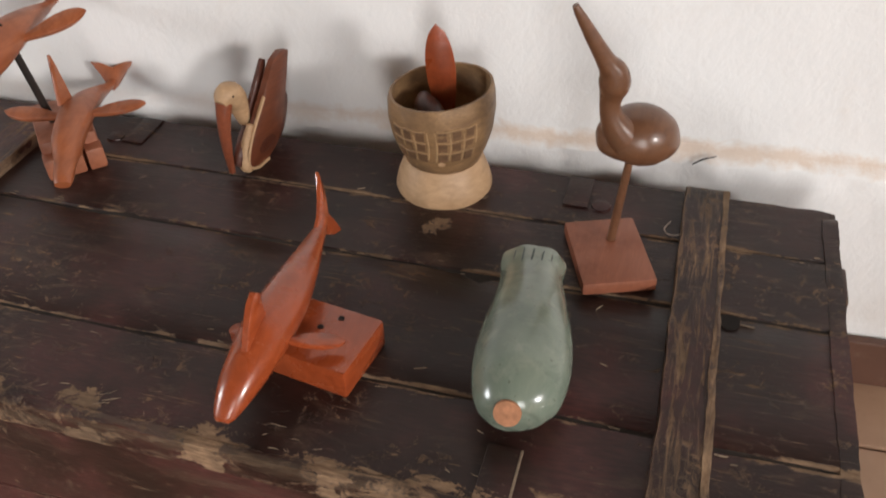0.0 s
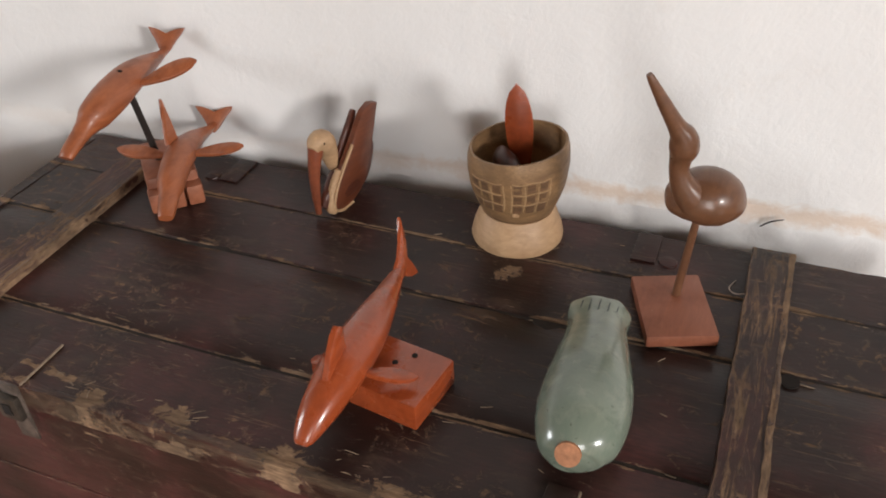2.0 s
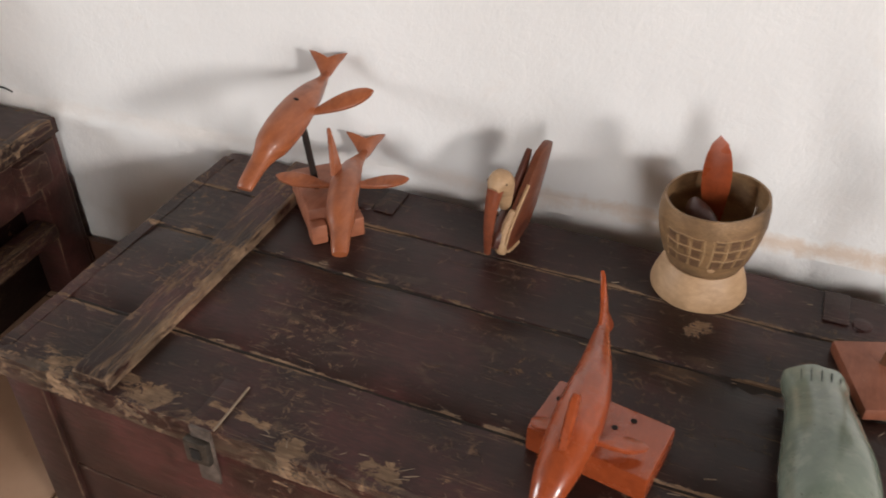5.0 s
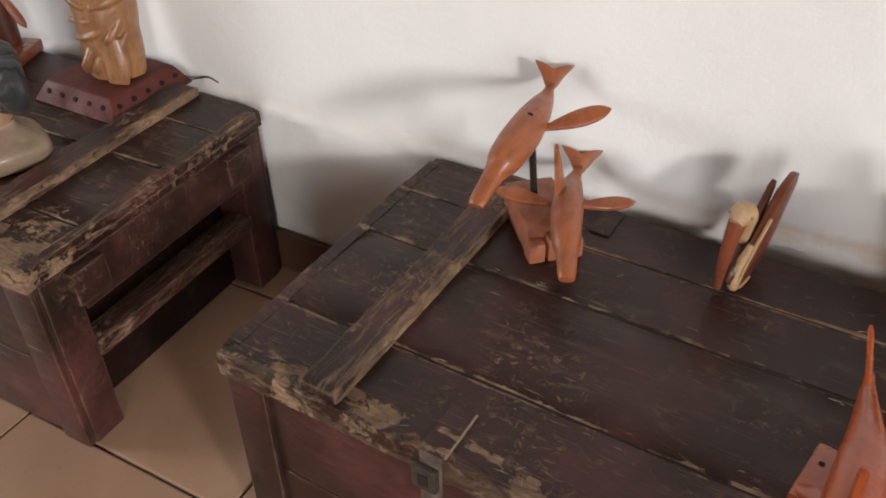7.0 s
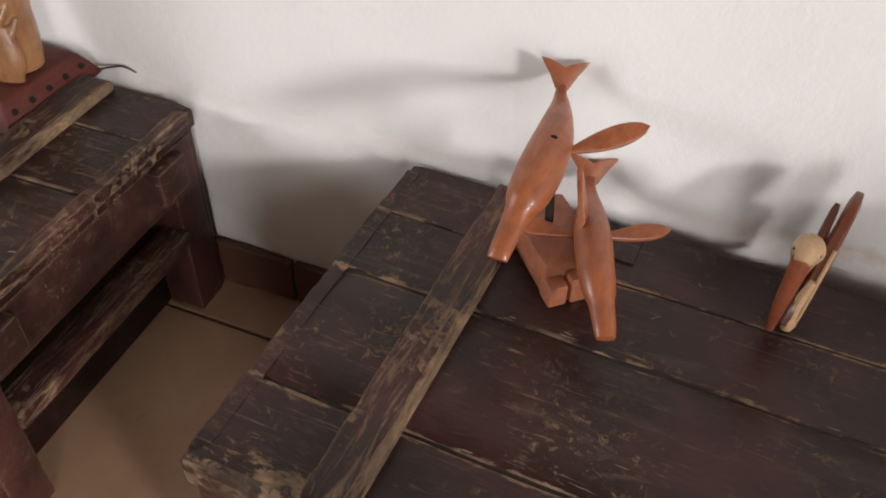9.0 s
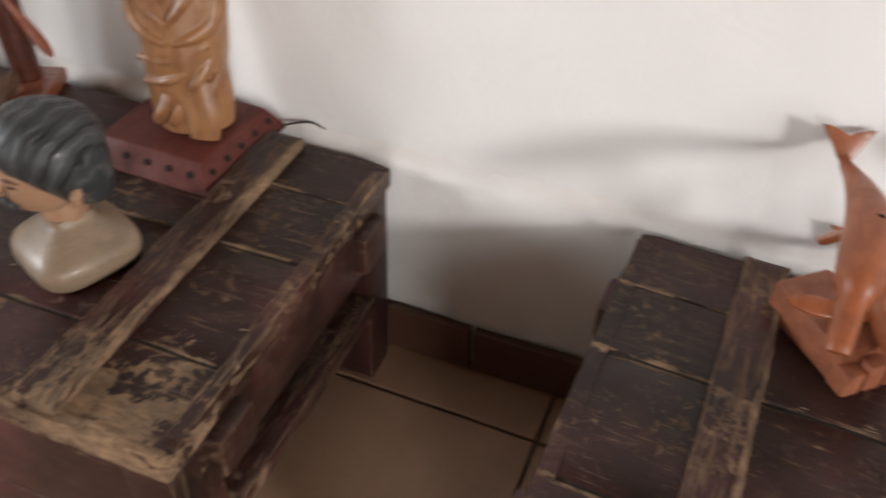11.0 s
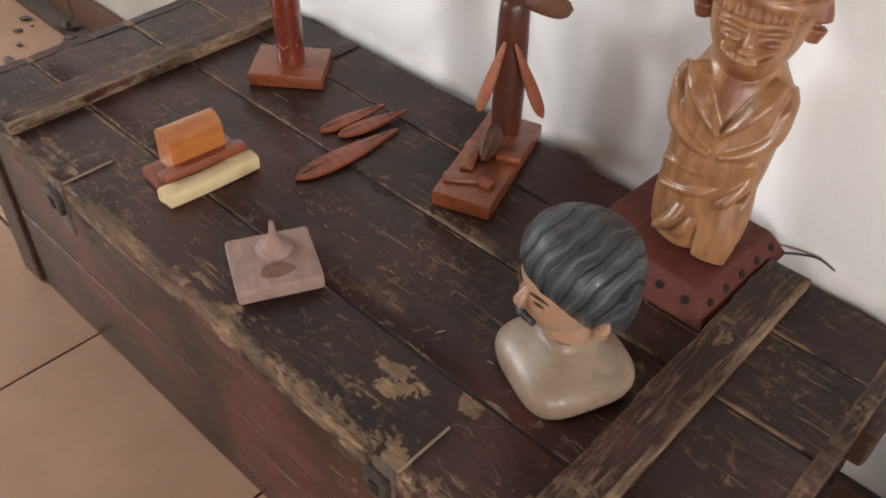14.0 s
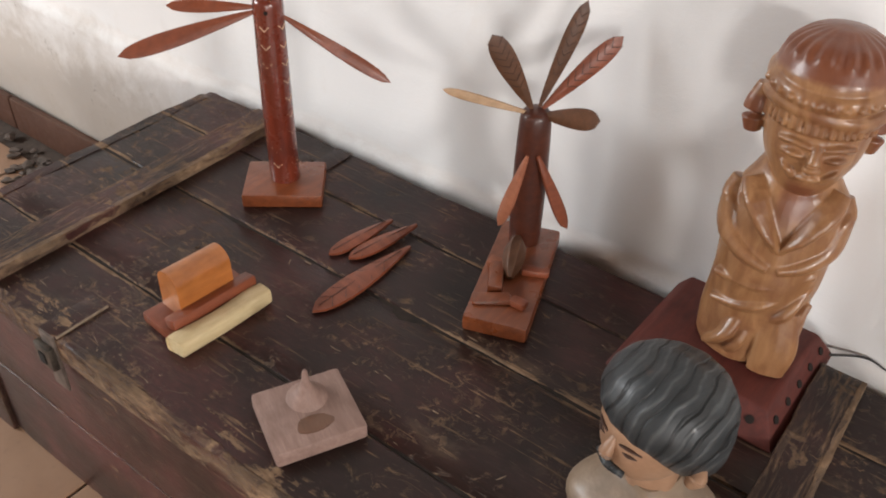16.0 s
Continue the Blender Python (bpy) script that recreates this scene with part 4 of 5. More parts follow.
    part("twig", bar_between((0, 0, 0), (0.006, 0.012, 0.055), 0.0016, 0.0012, 8), THREAD, stick)


def shark():
    o = Vector((0.390, 4.216, ZA))
    s = thing("shark_carving", pose(*o), "red lacquered wooden shark mounted on a block", "carving")
    t = Matrix.Rotation(radians(-9), 4, "Z")
    base = part("base", boxed((0.128, 0.078, 0.034), (0, 0, 0.017), t, 0.004), SHARK_WOOD, s, "red-brown varnished block with drilled holes")
    for x, y in ((-0.035, 0.020), (-0.018, 0.004), (0.025, 0.024), (-0.052, 0.012), (0.012, 0.006)):
        b = bmesh.new()
        p = t @ Vector((x, y, 0.0335))
        bmesh.ops.create_cone(b, cap_ends=True, segments=12, radius1=0.0032, radius2=0.0032, depth=0.0022, matrix=Matrix.Translation(p))
        part("hole", b, HOLE, base)

    def rel(*p):
        return tuple(Vector(p) - o)

    rows = [(0.364, 4.090, 0.368, 0.006, 0.004), (0.364, 4.096, 0.371, 0.011, 0.008), (0.366, 4.118, 0.381, 0.0180, 0.0165), (0.369, 4.150, 0.391, 0.0230, 0.0215), (0.371, 4.185, 0.398, 0.0250, 0.0230), (0.371, 4.222, 0.400, 0.0230, 0.0210), (0.368, 4.262, 0.399, 0.0175, 0.0160), (0.363, 4.300, 0.396, 0.0120, 0.0105), (0.359, 4.330, 0.394, 0.0075, 0.0070), (0.357, 4.348, 0.395, 0.0045, 0.0075)]
    b = part("body", lofted([(*rel(*r[:3]), *r[3:]) for r in rows], n=22), SHARK_WOOD, s, "smooth red lacquered shark body")
    bm = bmesh.new()
    up = Matrix.Translation(rel(0.357, 4.342, 0.395)) @ Matrix.Rotation(radians(-16), 4, "Y") @ Matrix.Rotation(radians(94), 4, "Z") @ Matrix.Rotation(radians(90), 4, "X")
    plate(bm, [(-0.020, -0.004), (-0.014, 0.006), (0.000, 0.011), (0.014, 0.022), (0.028, 0.036), (0.034, 0.044), (0.033, 0.032), (0.026, 0.016), (0.016, 0.000), (0.022, -0.012), (0.028, -0.030), (0.012, -0.024), (-0.006, -0.010)], 0.006, up)
    part("tail", bm, SHARK_WOOD, b)
    bm = bmesh.new()
    up = Matrix.Translation(rel(0.369, 4.158, 0.405)) @ Matrix.Rotation(radians(90), 4, "Z") @ Matrix.Rotation(radians(90), 4, "X")
    plate(bm, [(-0.022, 0.0), (-0.010, 0.022), (0.004, 0.040), (0.014, 0.045), (0.020, 0.040), (0.020, 0.020), (0.028, 0.0)], 0.009, up)
    part("dorsal_fin", bm, SHARK_WOOD, b)
    part("fin", fin(rel(0.388, 4.172, 0.395), rel(0.440, 4.195, 0.383), 0.018, 0.006, (0, 0, 1), 0.1), SHARK_WOOD, b)
    part("fin", fin(rel(0.352, 4.172, 0.392), rel(0.326, 4.192, 0.378), 0.018, 0.006, (0, 0, 1), 0.1), SHARK_WOOD, b)
    part("peg", bar_between(rel(0.372, 4.214, 0.366), rel(0.371, 4.212, 0.388), 0.006, 0.006), SHARK_WOOD, s)


def bottle():
    o = Vector((0.597, 4.265, ZA))
    b = thing("ceramic_bottle", pose(*o), "celadon green glazed ceramic bottle lying down with cork", "bottle")

    def flutes(u, th):
        tail = max(0.0, (u - 0.72) / 0.28)
        return 1 + 0.05 * tail * math.cos(7 * th)

    rows = [(0.012, -0.124, 0.030, 0.014, 0.014), (0.011, -0.119, 0.031, 0.026, 0.022), (0.009, -0.104, 0.0345, 0.0375, 0.0315), (0.007, -0.070, 0.0400, 0.0445, 0.0385), (0.003, -0.025, 0.0400, 0.0440, 0.0385), (-0.002, 0.020, 0.0370, 0.0385, 0.0350), (-0.007, 0.060, 0.0330, 0.0340, 0.0305), (-0.011, 0.090, 0.0300, 0.0320, 0.0270), (-0.014, 0.112, 0.0290, 0.0340, 0.0255), (-0.015, 0.126, 0.0280, 0.0335, 0.0235), (-0.016, 0.131, 0.0275, 0.0260, 0.0160)]
    rows = [(x, y * (0.885 if y < 0 else 0.83), z, w, h) for x, y, z, w, h in rows]
    body = part("body", lofted(rows, n=40, steps=5, shape=flutes), CELADON, b)
    part("cork", bar_between((0.006, -0.100, 0.042), (0.007, -0.1155, 0.0485), 0.0125, 0.0120, 20), CORK, b, "rough orange cork stopper")
    for k in range(5):
        a = radians(50 + 20 * k)
        x, z = 0.0300 * math.cos(a) - 0.013, 0.0262 * math.sin(a) + 0.0298
        bm = lofted([(x * 0.8 - 0.002, 0.062, z - 0.000, 0.0006, 0.0006), (x * 0.95, 0.077, z + 0.0003, 0.001, 0.0008), (x, 0.095, z + 0.0004, 0.0007, 0.0006)], n=6, steps=3)
        part("stroke", bm, MARK, body)


def crane():
    o = Vector((0.6545, 4.4355, ZA))
    c = thing("crane_carving", pose(*o), "brown wooden crane with raised beak on square board", "carving")
    t = Matrix.Rotation(radians(20.5), 4, "Z")
    part("base", boxed((0.079, 0.108, 0.016), (0, -0.009, 0.008), t, 0.0035), CRANE_BASE, c, "flat rosewood board")
    part("leg", bar_between((-0.001, 0.010, 0.012), (0.010, 0.006, 0.134), 0.0052, 0.0042), CRANE_WOOD, c)
    body = part("body", lofted([(0.049, 0.014, 0.142, 0.006, 0.006), (0.046, 0.013, 0.144, 0.018, 0.017), (0.035, 0.011, 0.149, 0.0290, 0.0275), (0.017, 0.006, 0.155, 0.0345, 0.0320), (0.000, -0.001, 0.156, 0.0310, 0.0285), (-0.012, -0.007, 0.154, 0.0235, 0.0220), (-0.019, -0.012, 0.153, 0.0140, 0.0140), (-0.022, -0.014, 0.153, 0.0050, 0.0050)], n=28, up=(0, 0, 1), shape=lambda u, th: 1 - 0.10 * max(0.0, -math.sin(th)) ** 2), CRANE_WOOD, c, "egg-shaped polished body")
    part("neck", lofted([(0.010, -0.010, 0.150, 0.018, 0.017), (0.000, -0.014, 0.166, 0.0170, 0.0160), (-0.009, -0.018, 0.181, 0.0130, 0.0125), (-0.014, -0.020, 0.197, 0.0102, 0.0100), (-0.014, -0.020, 0.211, 0.0115, 0.0115), (-0.012, -0.022, 0.225, 0.0152, 0.0152), (-0.014, -0.025, 0.238, 0.0135, 0.0130), (-0.021, -0.030, 0.251, 0.0092, 0.0092), (-0.035, -0.038, 0.278, 0.0066, 0.0066), (-0.046, -0.044, 0.300, 0.0044, 0.0044), (-0.050, -0.046, 0.308, 0.0030, 0.0030)], n=20, up=(0, 1, 0.1)), CRANE_WOOD, c, "slender neck, head and long beak")


whales()
duck()
mortar()
shark()
bottle()
crane()


# ---- carvings on the second chest ----
def torso():
    """The carved figure: one closed mesh, its forms melted together like carving."""
    bm = bmesh.new()

    def folds(u, th):
        low = max(0.0, 1 - u * 2.6)
        return 1 + 0.045 * low * math.sin(4 * th + 6 * u) + 0.012 * math.sin(7 * th - 11 * u)

    rows = [(0, 0, 0.000, 0.050, 0.040), (0, 0, 0.006, 0.055, 0.045), (0.000, 0, 0.050, 0.058, 0.048), (0.000, -0.002, 0.095, 0.056, 0.050), (0.002, -0.003, 0.125, 0.058, 0.052), (0.002, -0.002, 0.160, 0.060, 0.051), (0.002, 0, 0.200, 0.061, 0.050), (0.002, 0, 0.232, 0.056, 0.045), (0.002, 0, 0.255, 0.044, 0.038), (0.003, -0.004, 0.275, 0.036, 0.034)]
    loft(bm, rows, n=40, steps=4, up=(0, 1, 0), shape=folds)
    # head
    loft(bm, [(0.003, -0.014, 0.250, 0.014, 0.012), (0.003, -0.018, 0.262, 0.031, 0.032), (0.003, -0.013, 0.288, 0.046, 0.047), (0.003, -0.008, 0.322, 0.052, 0.052), (0.003, -0.004, 0.352, 0.053, 0.053)], n=32, steps=4, up=(0, 1, 0))
    # wound headband in two uneven turns, striated cap
    for z, r, dz, a in ((0.349, 0.0585, 0.009, 0.0), (0.367, 0.0595, 0.011, 2.0)):
        ring = [(0.003 + (r - 0.004) * math.cos(radians(15 * k)), -0.003 + (r - 0.004) * math.sin(radians(15 * k)), z + 0.004 * math.sin(radians(15 * k * 2) + a), 0.0065, dz) for k in range(25)]
        loft(bm, ring, n=12, steps=2)
    loft(bm, [(0.003, -0.003, 0.345, 0.050, 0.050), (0.003, -0.003, 0.372, 0.057, 0.057), (0.003, -0.002, 0.386, 0.056, 0.056), (0.003, -0.001, 0.402, 0.050, 0.050), (0.003, 0, 0.416, 0.038, 0.038), (0.003, 0, 0.425, 0.021, 0.021), (0.003, 0, 0.428, 0.004, 0.004)], n=88, steps=4, up=(0, 1, 0), shape=lambda u, th: 1 + 0.045 * smooth_step(0.42, 0.52, u) * math.cos(22 * th))
    # knobs of the carved pattern on the band
    for k in range(13):
        a = radians(-165 + 12.5 * k)
        bmesh.ops.create_uvsphere(bm, u_segments=8, v_segments=6, radius=0.0046, matrix=Matrix.Translation((0.003 + 0.0608 * math.cos(a), -0.003 + 0.0608 * math.sin(a), 0.366 + 0.003 * math.sin(2 * a + 2))))
    for s in (-1, 1):
        # sleeve from the shoulder across to the middle, side lock, collar flap
        loft(bm, [(s * 0.050, 0.000, 0.234, 0.012, 0.013), (s * 0.056, -0.008, 0.205, 0.013, 0.020), (s * 0.050, -0.024, 0.176, 0.013, 0.016), (s * 0.028, -0.041, 0.160, 0.012, 0.011), (s * 0.004, -0.048, 0.152, 0.010, 0.007)], n=16, steps=4)
        loft(bm, [(s * 0.053, 0.004, 0.350, 0.008, 0.010), (s * 0.058, 0.004, 0.318, 0.011, 0.014), (s * 0.056, 0.004, 0.292, 0.008, 0.009)], n=12, steps=3)
        loft(bm, [(s * 0.043, -0.022, 0.250, 0.013, 0.007), (s * 0.032, -0.038, 0.230, 0.019, 0.011), (s * 0.014, -0.047, 0.200, 0.018, 0.008), (0.0, -0.048, 0.178, 0.010, 0.005)], n=14, steps=3)
        # brow, closed eye, cheek
        loft(bm, [(0.003 + s * 0.036, -0.046, 0.316, 0.003, 0.003), (0.003 + s * 0.021, -0.057, 0.319, 0.005, 0.004), (0.003 + s * 0.006, -0.060, 0.316, 0.004, 0.003)], n=10, steps=3)
        loft(bm, [(0.003 + s * 0.031, -0.049, 0.304, 0.002, 0.002), (0.003 + s * 0.020, -0.056, 0.305, 0.006, 0.0045), (0.003 + s * 0.010, -0.059, 0.304, 0.002, 0.002)], n=10, steps=3)
        loft(bm, [(0.003 + s * 0.026, -0.046, 0.292, 0.005, 0.003), (0.003 + s * 0.020, -0.050, 0.285, 0.009, 0.005), (0.003 + s * 0.013, -0.049, 0.274, 0.005, 0.004)], n=10, steps=3)
    # falling folds of the wrap
    for x0, x1, z0, z1, w in ((-0.054, 0.046, 0.118, 0.146, 0.010), (-0.050, 0.038, 0.080, 0.126, 0.012), (0.048, 0.006, 0.132, 0.066, 0.010), (-0.044, -0.012, 0.010, 0.086, 0.012), (-0.024, 0.000, 0.004, 0.074, 0.009), (0.052, 0.020, 0.100, 0.036, 0.009)):
        mid = (x0 + x1) / 2
        loft(bm, [(x0, -0.028, z0, w * 0.5, 0.005), (mid, -0.046, (z0 + z1) / 2 - 0.008, w, 0.0085), (x1, -0.036, z1, w * 0.5, 0.005)], n=12, steps=5)
    loft(bm, [(0.028, -0.050, 0.000, 0.021, 0.008), (0.030, -0.046, 0.040, 0.025, 0.013), (0.026, -0.042, 0.090, 0.018, 0.010)], n=16, steps=4, up=(0, 1, 0))
    # nose, lips, fringe
    loft(bm, [(0.003, -0.058, 0.318, 0.004, 0.004), (0.003, -0.064, 0.304, 0.006, 0.006), (0.003, -0.065, 0.294, 0.009, 0.006), (0.003, -0.057, 0.289, 0.005, 0.004)], n=12, steps=3)
    loft(bm, [(-0.008, -0.053, 0.277, 0.002, 0.002), (0.003, -0.058, 0.279, 0.004, 0.0045), (0.014, -0.053, 0.277, 0.002, 0.002)], n=10, steps=3)
    for k in range(17):
        a = radians(-154 + 8 * k)
        loft(bm, [(0.003 + 0.054 * math.cos(a), -0.006 + 0.054 * math.sin(a), 0.344, 0.0026, 0.0026), (0.003 + 0.0545 * math.cos(a), -0.007 + 0.0545 * math.sin(a), 0.329, 0.0024, 0.0024)], n=6, steps=2)
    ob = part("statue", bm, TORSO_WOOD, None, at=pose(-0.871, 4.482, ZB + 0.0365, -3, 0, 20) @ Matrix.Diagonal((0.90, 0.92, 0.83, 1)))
    melt = ob.modifiers.new("melt", "REMESH")
    melt.mode, melt.voxel_size, melt.use_smooth_shade = "VOXEL", 0.0015, True
    soft = ob.modifiers.new("soft", "SMOOTH")
    soft.factor, soft.iterations = 0.5, 2
    tagged(ob, "varnished honey-coloured wooden figure statue with headband", "statue")


def torso_base():
    b = thing("plinth_board", pose(-0.884, 4.474, ZB, 0, 0, 1), "dark red stained wooden board with drilled holes", "board")
    bm = boxed((0.190, 0.182, 0.036), (0, 0, 0.018), None, 0.003)
    for v in bm.verts:
        lean = 0.020 * max(0.0, (v.co.z - 0.008) / 0.028)
        v.co.x -= math.copysign(lean, v.co.x)
        v.co.y -= math.copysign(lean, v.co.y)
    board = part("board", bm, BASE_RED, b)
    spots = [(0.0852, -0.064 + 0.032 * k, 0.0215, 0) for k in range(5)] + [(0.064 - 0.032 * k, -0.0812, 0.0215, -90) for k in range(5)]
    for x, y, z, a in spots:
        h = bmesh.new()
        m = Matrix.Translation((x, y, z)) @ Matrix.Rotation(radians(a), 4, "Z") @ Matrix.Rotation(radians(54), 4, "Y")
        bmesh.ops.create_cone(h, cap_ends=True, segments=14, radius1=0.0046, radius2=0.0046, depth=0.0024, matrix=m @ Matrix.Translation((0, 0, -0.0008)))
        part("hole", h, HOLE, board)


def bust():
    """The carved head: one closed mesh with painted hair."""
    bm = bmesh.new()
    loft(bm, [(0, 0, 0.000, 0.048, 0.048), (0, 0, 0.004, 0.055, 0.056), (0, 0, 0.020, 0.060, 0.060), (0, 0, 0.034, 0.056, 0.056), (0, 0, 0.050, 0.038, 0.038), (0, 0, 0.060, 0.026, 0.026), (0, 0, 0.068, 0.022, 0.023)], n=40, steps=4, up=(0, 1, 0), power=0.55)
    loft(bm, [(0, 0, 0.050, 0.026, 0.027), (0, 0, 0.066, 0.0235, 0.0245), (0, 0, 0.100, 0.024, 0.026)], n=28, steps=3, up=(0, 1, 0), mi=1)
    # face looking along -y
    loft(bm, [(0, -0.022, 0.082, 0.010, 0.014), (0, -0.020, 0.088, 0.022, 0.030), (0, -0.016, 0.104, 0.034, 0.040), (0, -0.013, 0.124, 0.041, 0.043), (0, -0.011, 0.145, 0.044, 0.043), (0, -0.008, 0.165, 0.040, 0.038)], n=32, steps=4, up=(0, 1, 0), mi=1)
    loft(bm, [(0, -0.053, 0.140, 0.003, 0.003), (0, -0.060, 0.126, 0.006, 0.006), (0, -0.060, 0.120, 0.007, 0.005), (0, -0.054, 0.116, 0.004, 0.003)], n=12, steps=3, mi=1)
    loft(bm, [(-0.016, -0.052, 0.104, 0.003, 0.003), (0, -0.058, 0.107, 0.004, 0.005), (0.016, -0.052, 0.104, 0.003, 0.003)], n=10, steps=3, mi=2)
    # hair as a full cap over crown and nape
    rings = loft(bm, [(0, 0.030, 0.088, 0.014, 0.010), (0, 0.028, 0.096, 0.036, 0.030), (0, 0.020, 0.116, 0.052, 0.047), (0, 0.009, 0.140, 0.0585, 0.058), (0, 0.003, 0.160, 0.0585, 0.060), (0, 0.001, 0.180, 0.052, 0.054), (0, 0.001, 0.196, 0.038, 0.040), (0, 0.002, 0.205, 0.019, 0.020), (0, 0.002, 0.2075, 0.002, 0.002)], n=44, steps=5, up=(0, 1, 0), mi=2, shape=lambda u, th: 1 + 0.010 * math.sin(15 * th + 10 * u))
    for s in (-1, 1):
        loft(bm, [(s * 0.043, -0.002, 0.126, 0.004, 0.004), (s * 0.052, 0.000, 0.116, 0.007, 0.010), (s * 0.046, -0.004, 0.100, 0.004, 0.005)], n=12, steps=3, mi=1)
        loft(bm, [(s * 0.023, -0.0475, 0.131, 0.0012, 0.0012), (s * 0.017, -0.0515, 0.132, 0.0030, 0.0020), (s * 0.011, -0.053, 0.131, 0.0012, 0.0012)], n=8, steps=3, mi=3)
        loft(bm, [(s * 0.026, -0.046, 0.138, 0.0012, 0.0012), (s * 0.017, -0.053, 0.141, 0.0020, 0.0016), (s * 0.008, -0.055, 0.139, 0.0012, 0.0012)], n=8, steps=3, mi=3)
    # the cap of hair rises over the brow and sinks at the nape
    for ring in rings:
        for v in ring:
            low = min(1.0, max(0.0, (0.178 - v.co.z) / 0.07))
            v.co.z -= 0.40 * low * v.co.y
    for v in bm.verts:
        if v.co.z > 0.078:
            v.co.z = 0.078 + (v.co.z - 0.078) * 0.90
            v.co.y *= 0.93
            v.co.x -= 0.005 * min(1.0, (v.co.z - 0.078) / 0.03)
    ob = part("bust", bm, (BUST_BODY, BUST_SKIN, HAIR, VEIN_WOOD), None, at=pose(-0.853, 4.237, ZB, 0, 0, -21))
    tagged(ob, "painted wooden bust statue with grey wavy hair", "bust")


def windmill():
    o = Vector((-1.150, 4.450, ZB))
    w = thing("palm_carving", pose(*o), "wooden palm carving with feather leaves on a board", "carving")
    t = Matrix.Rotation(radians(22.5), 4, "Z")
    base = part("base", boxed((0.076, 0.196, 0.022), (0.0165, -0.025, 0.011), t, 0.005), BOARD_WOOD, w, "orange-brown bevelled board")
    trunk = part("trunk", lofted([(-0.012, 0.034, 0.018, 0.0185, 0.0185), (-0.012, 0.034, 0.030, 0.0195, 0.0195), (-0.012, 0.032, 0.110, 0.0205, 0.0205), (-0.012, 0.030, 0.180, 0.0190, 0.0190), (-0.012, 0.030, 0.204, 0.0165, 0.0165), (-0.012, 0.030, 0.211, 0.006, 0.006)], n=22, up=(0, 1, 0)), DARK_WOOD, w, "dark red polished trunk")
    crown = Vector((-0.012, 0.028, 0.202))
    right, front, rise = Vector((0.786, 0.617, 0)), Vector((0.617, -0.786, 0)), Vector((0, 0, 1))
    # leaf tips: sideways, upwards, towards the room; width
    for sd, hi, fw, wd, mat in ((-0.056, 0.098, 0.010, 0.031, FEATHER_DARK), (0.043, 0.132, -0.01, 0.022, FEATHER_DARK), (0.086, 0.094, -0.01, 0.026, FEATHER_WOOD), (0.068, 0.012, 0.030, 0.030, FEATHER_DARK), (-0.106, 0.032, 0.010, 0.012, PALE_WOOD)):
        d = right * sd + rise * hi + front * fw
        a, b = crown + d * 0.08, crown + d
        up = front + rise * 0.3
        leaf = part("leaf", fin(tuple(a), tuple(b), wd, 0.005, tuple(up), 0.8), mat, w, "narrow pale leaf blade" if mat is PALE_WOOD else "carved brown feather-shaped leaf")
        if mat is not PALE_WOOD and wd != 0.030:
            y = (b - a).normalized()
            x = y.cross(up).normalized()
            z = x.cross(y)
            for k in range(7):
                c = a + (b - a) * (0.32 + 0.09 * k) + z * 0.0027
                for sg in (-1, 1):
                    part("vein", bar_between(tuple(c), tuple(c + x * sg * wd * 0.30 + y * 0.009), 0.0005, 0.0004, 5), VEIN_WOOD, leaf)
    for sg in (-1, 1):
        a = crown + front * 0.021 + right * sg * 0.006 - rise * 0.042
        b = a + right * (0.044 if sg > 0 else -0.026) + front * 0.004 - rise * 0.098
        part("leaf", fin(tuple(a), tuple(b), 0.019, 0.005, tuple(front + right * sg * 0.8), 0.75), FEATHER_WOOD if sg > 0 else PINK_WOOD, w, "hanging feather-shaped leaf")
    # small carved relief on the board
    for i, (x, y, z, sx, sy, sz, a) in enumerate(((-0.022, -0.030, 0.027, 0.018, 0.050, 0.012, 10), (0.020, 0.000, 0.027, 0.034, 0.014, 0.010, 8), (-0.026, 0.000, 0.027, 0.026, 0.016, 0.010, -12), (-0.018, -0.074, 0.025, 0.046, 0.018, 0.008, 18), (0.014, -0.072, 0.026, 0.020, 0.014, 0.010, -20))):
        c = t @ Vector((x, y * 0.85 - 0.012, z)) + Vector((0.0165, -0.012, 0))
        part("relief", boxed((sx, sy, sz), tuple(c), t @ Matrix.Rotation(radians(a), 4, "Z"), 0.004), (BOARD_WOOD, FEATHER_WOOD, PINK_WOOD)[i % 3], base)
    part("seed_pod", lofted([(*(t @ Vector((0.004, -0.050, 0.026))), 0.004, 0.004), (*(t @ Vector((0.003, -0.035, 0.034))), 0.011, 0.012), (*(t @ Vector((0.001, -0.012, 0.040))), 0.012, 0.013), (*(t @ Vector((-0.001, 0.008, 0.040))), 0.006, 0.007)], n=16, shape=lambda u, th: 1 + 0.10 * math.cos(6 * th)), FEATHER_DARK, w, "ribbed dark pod leaning on the trunk")


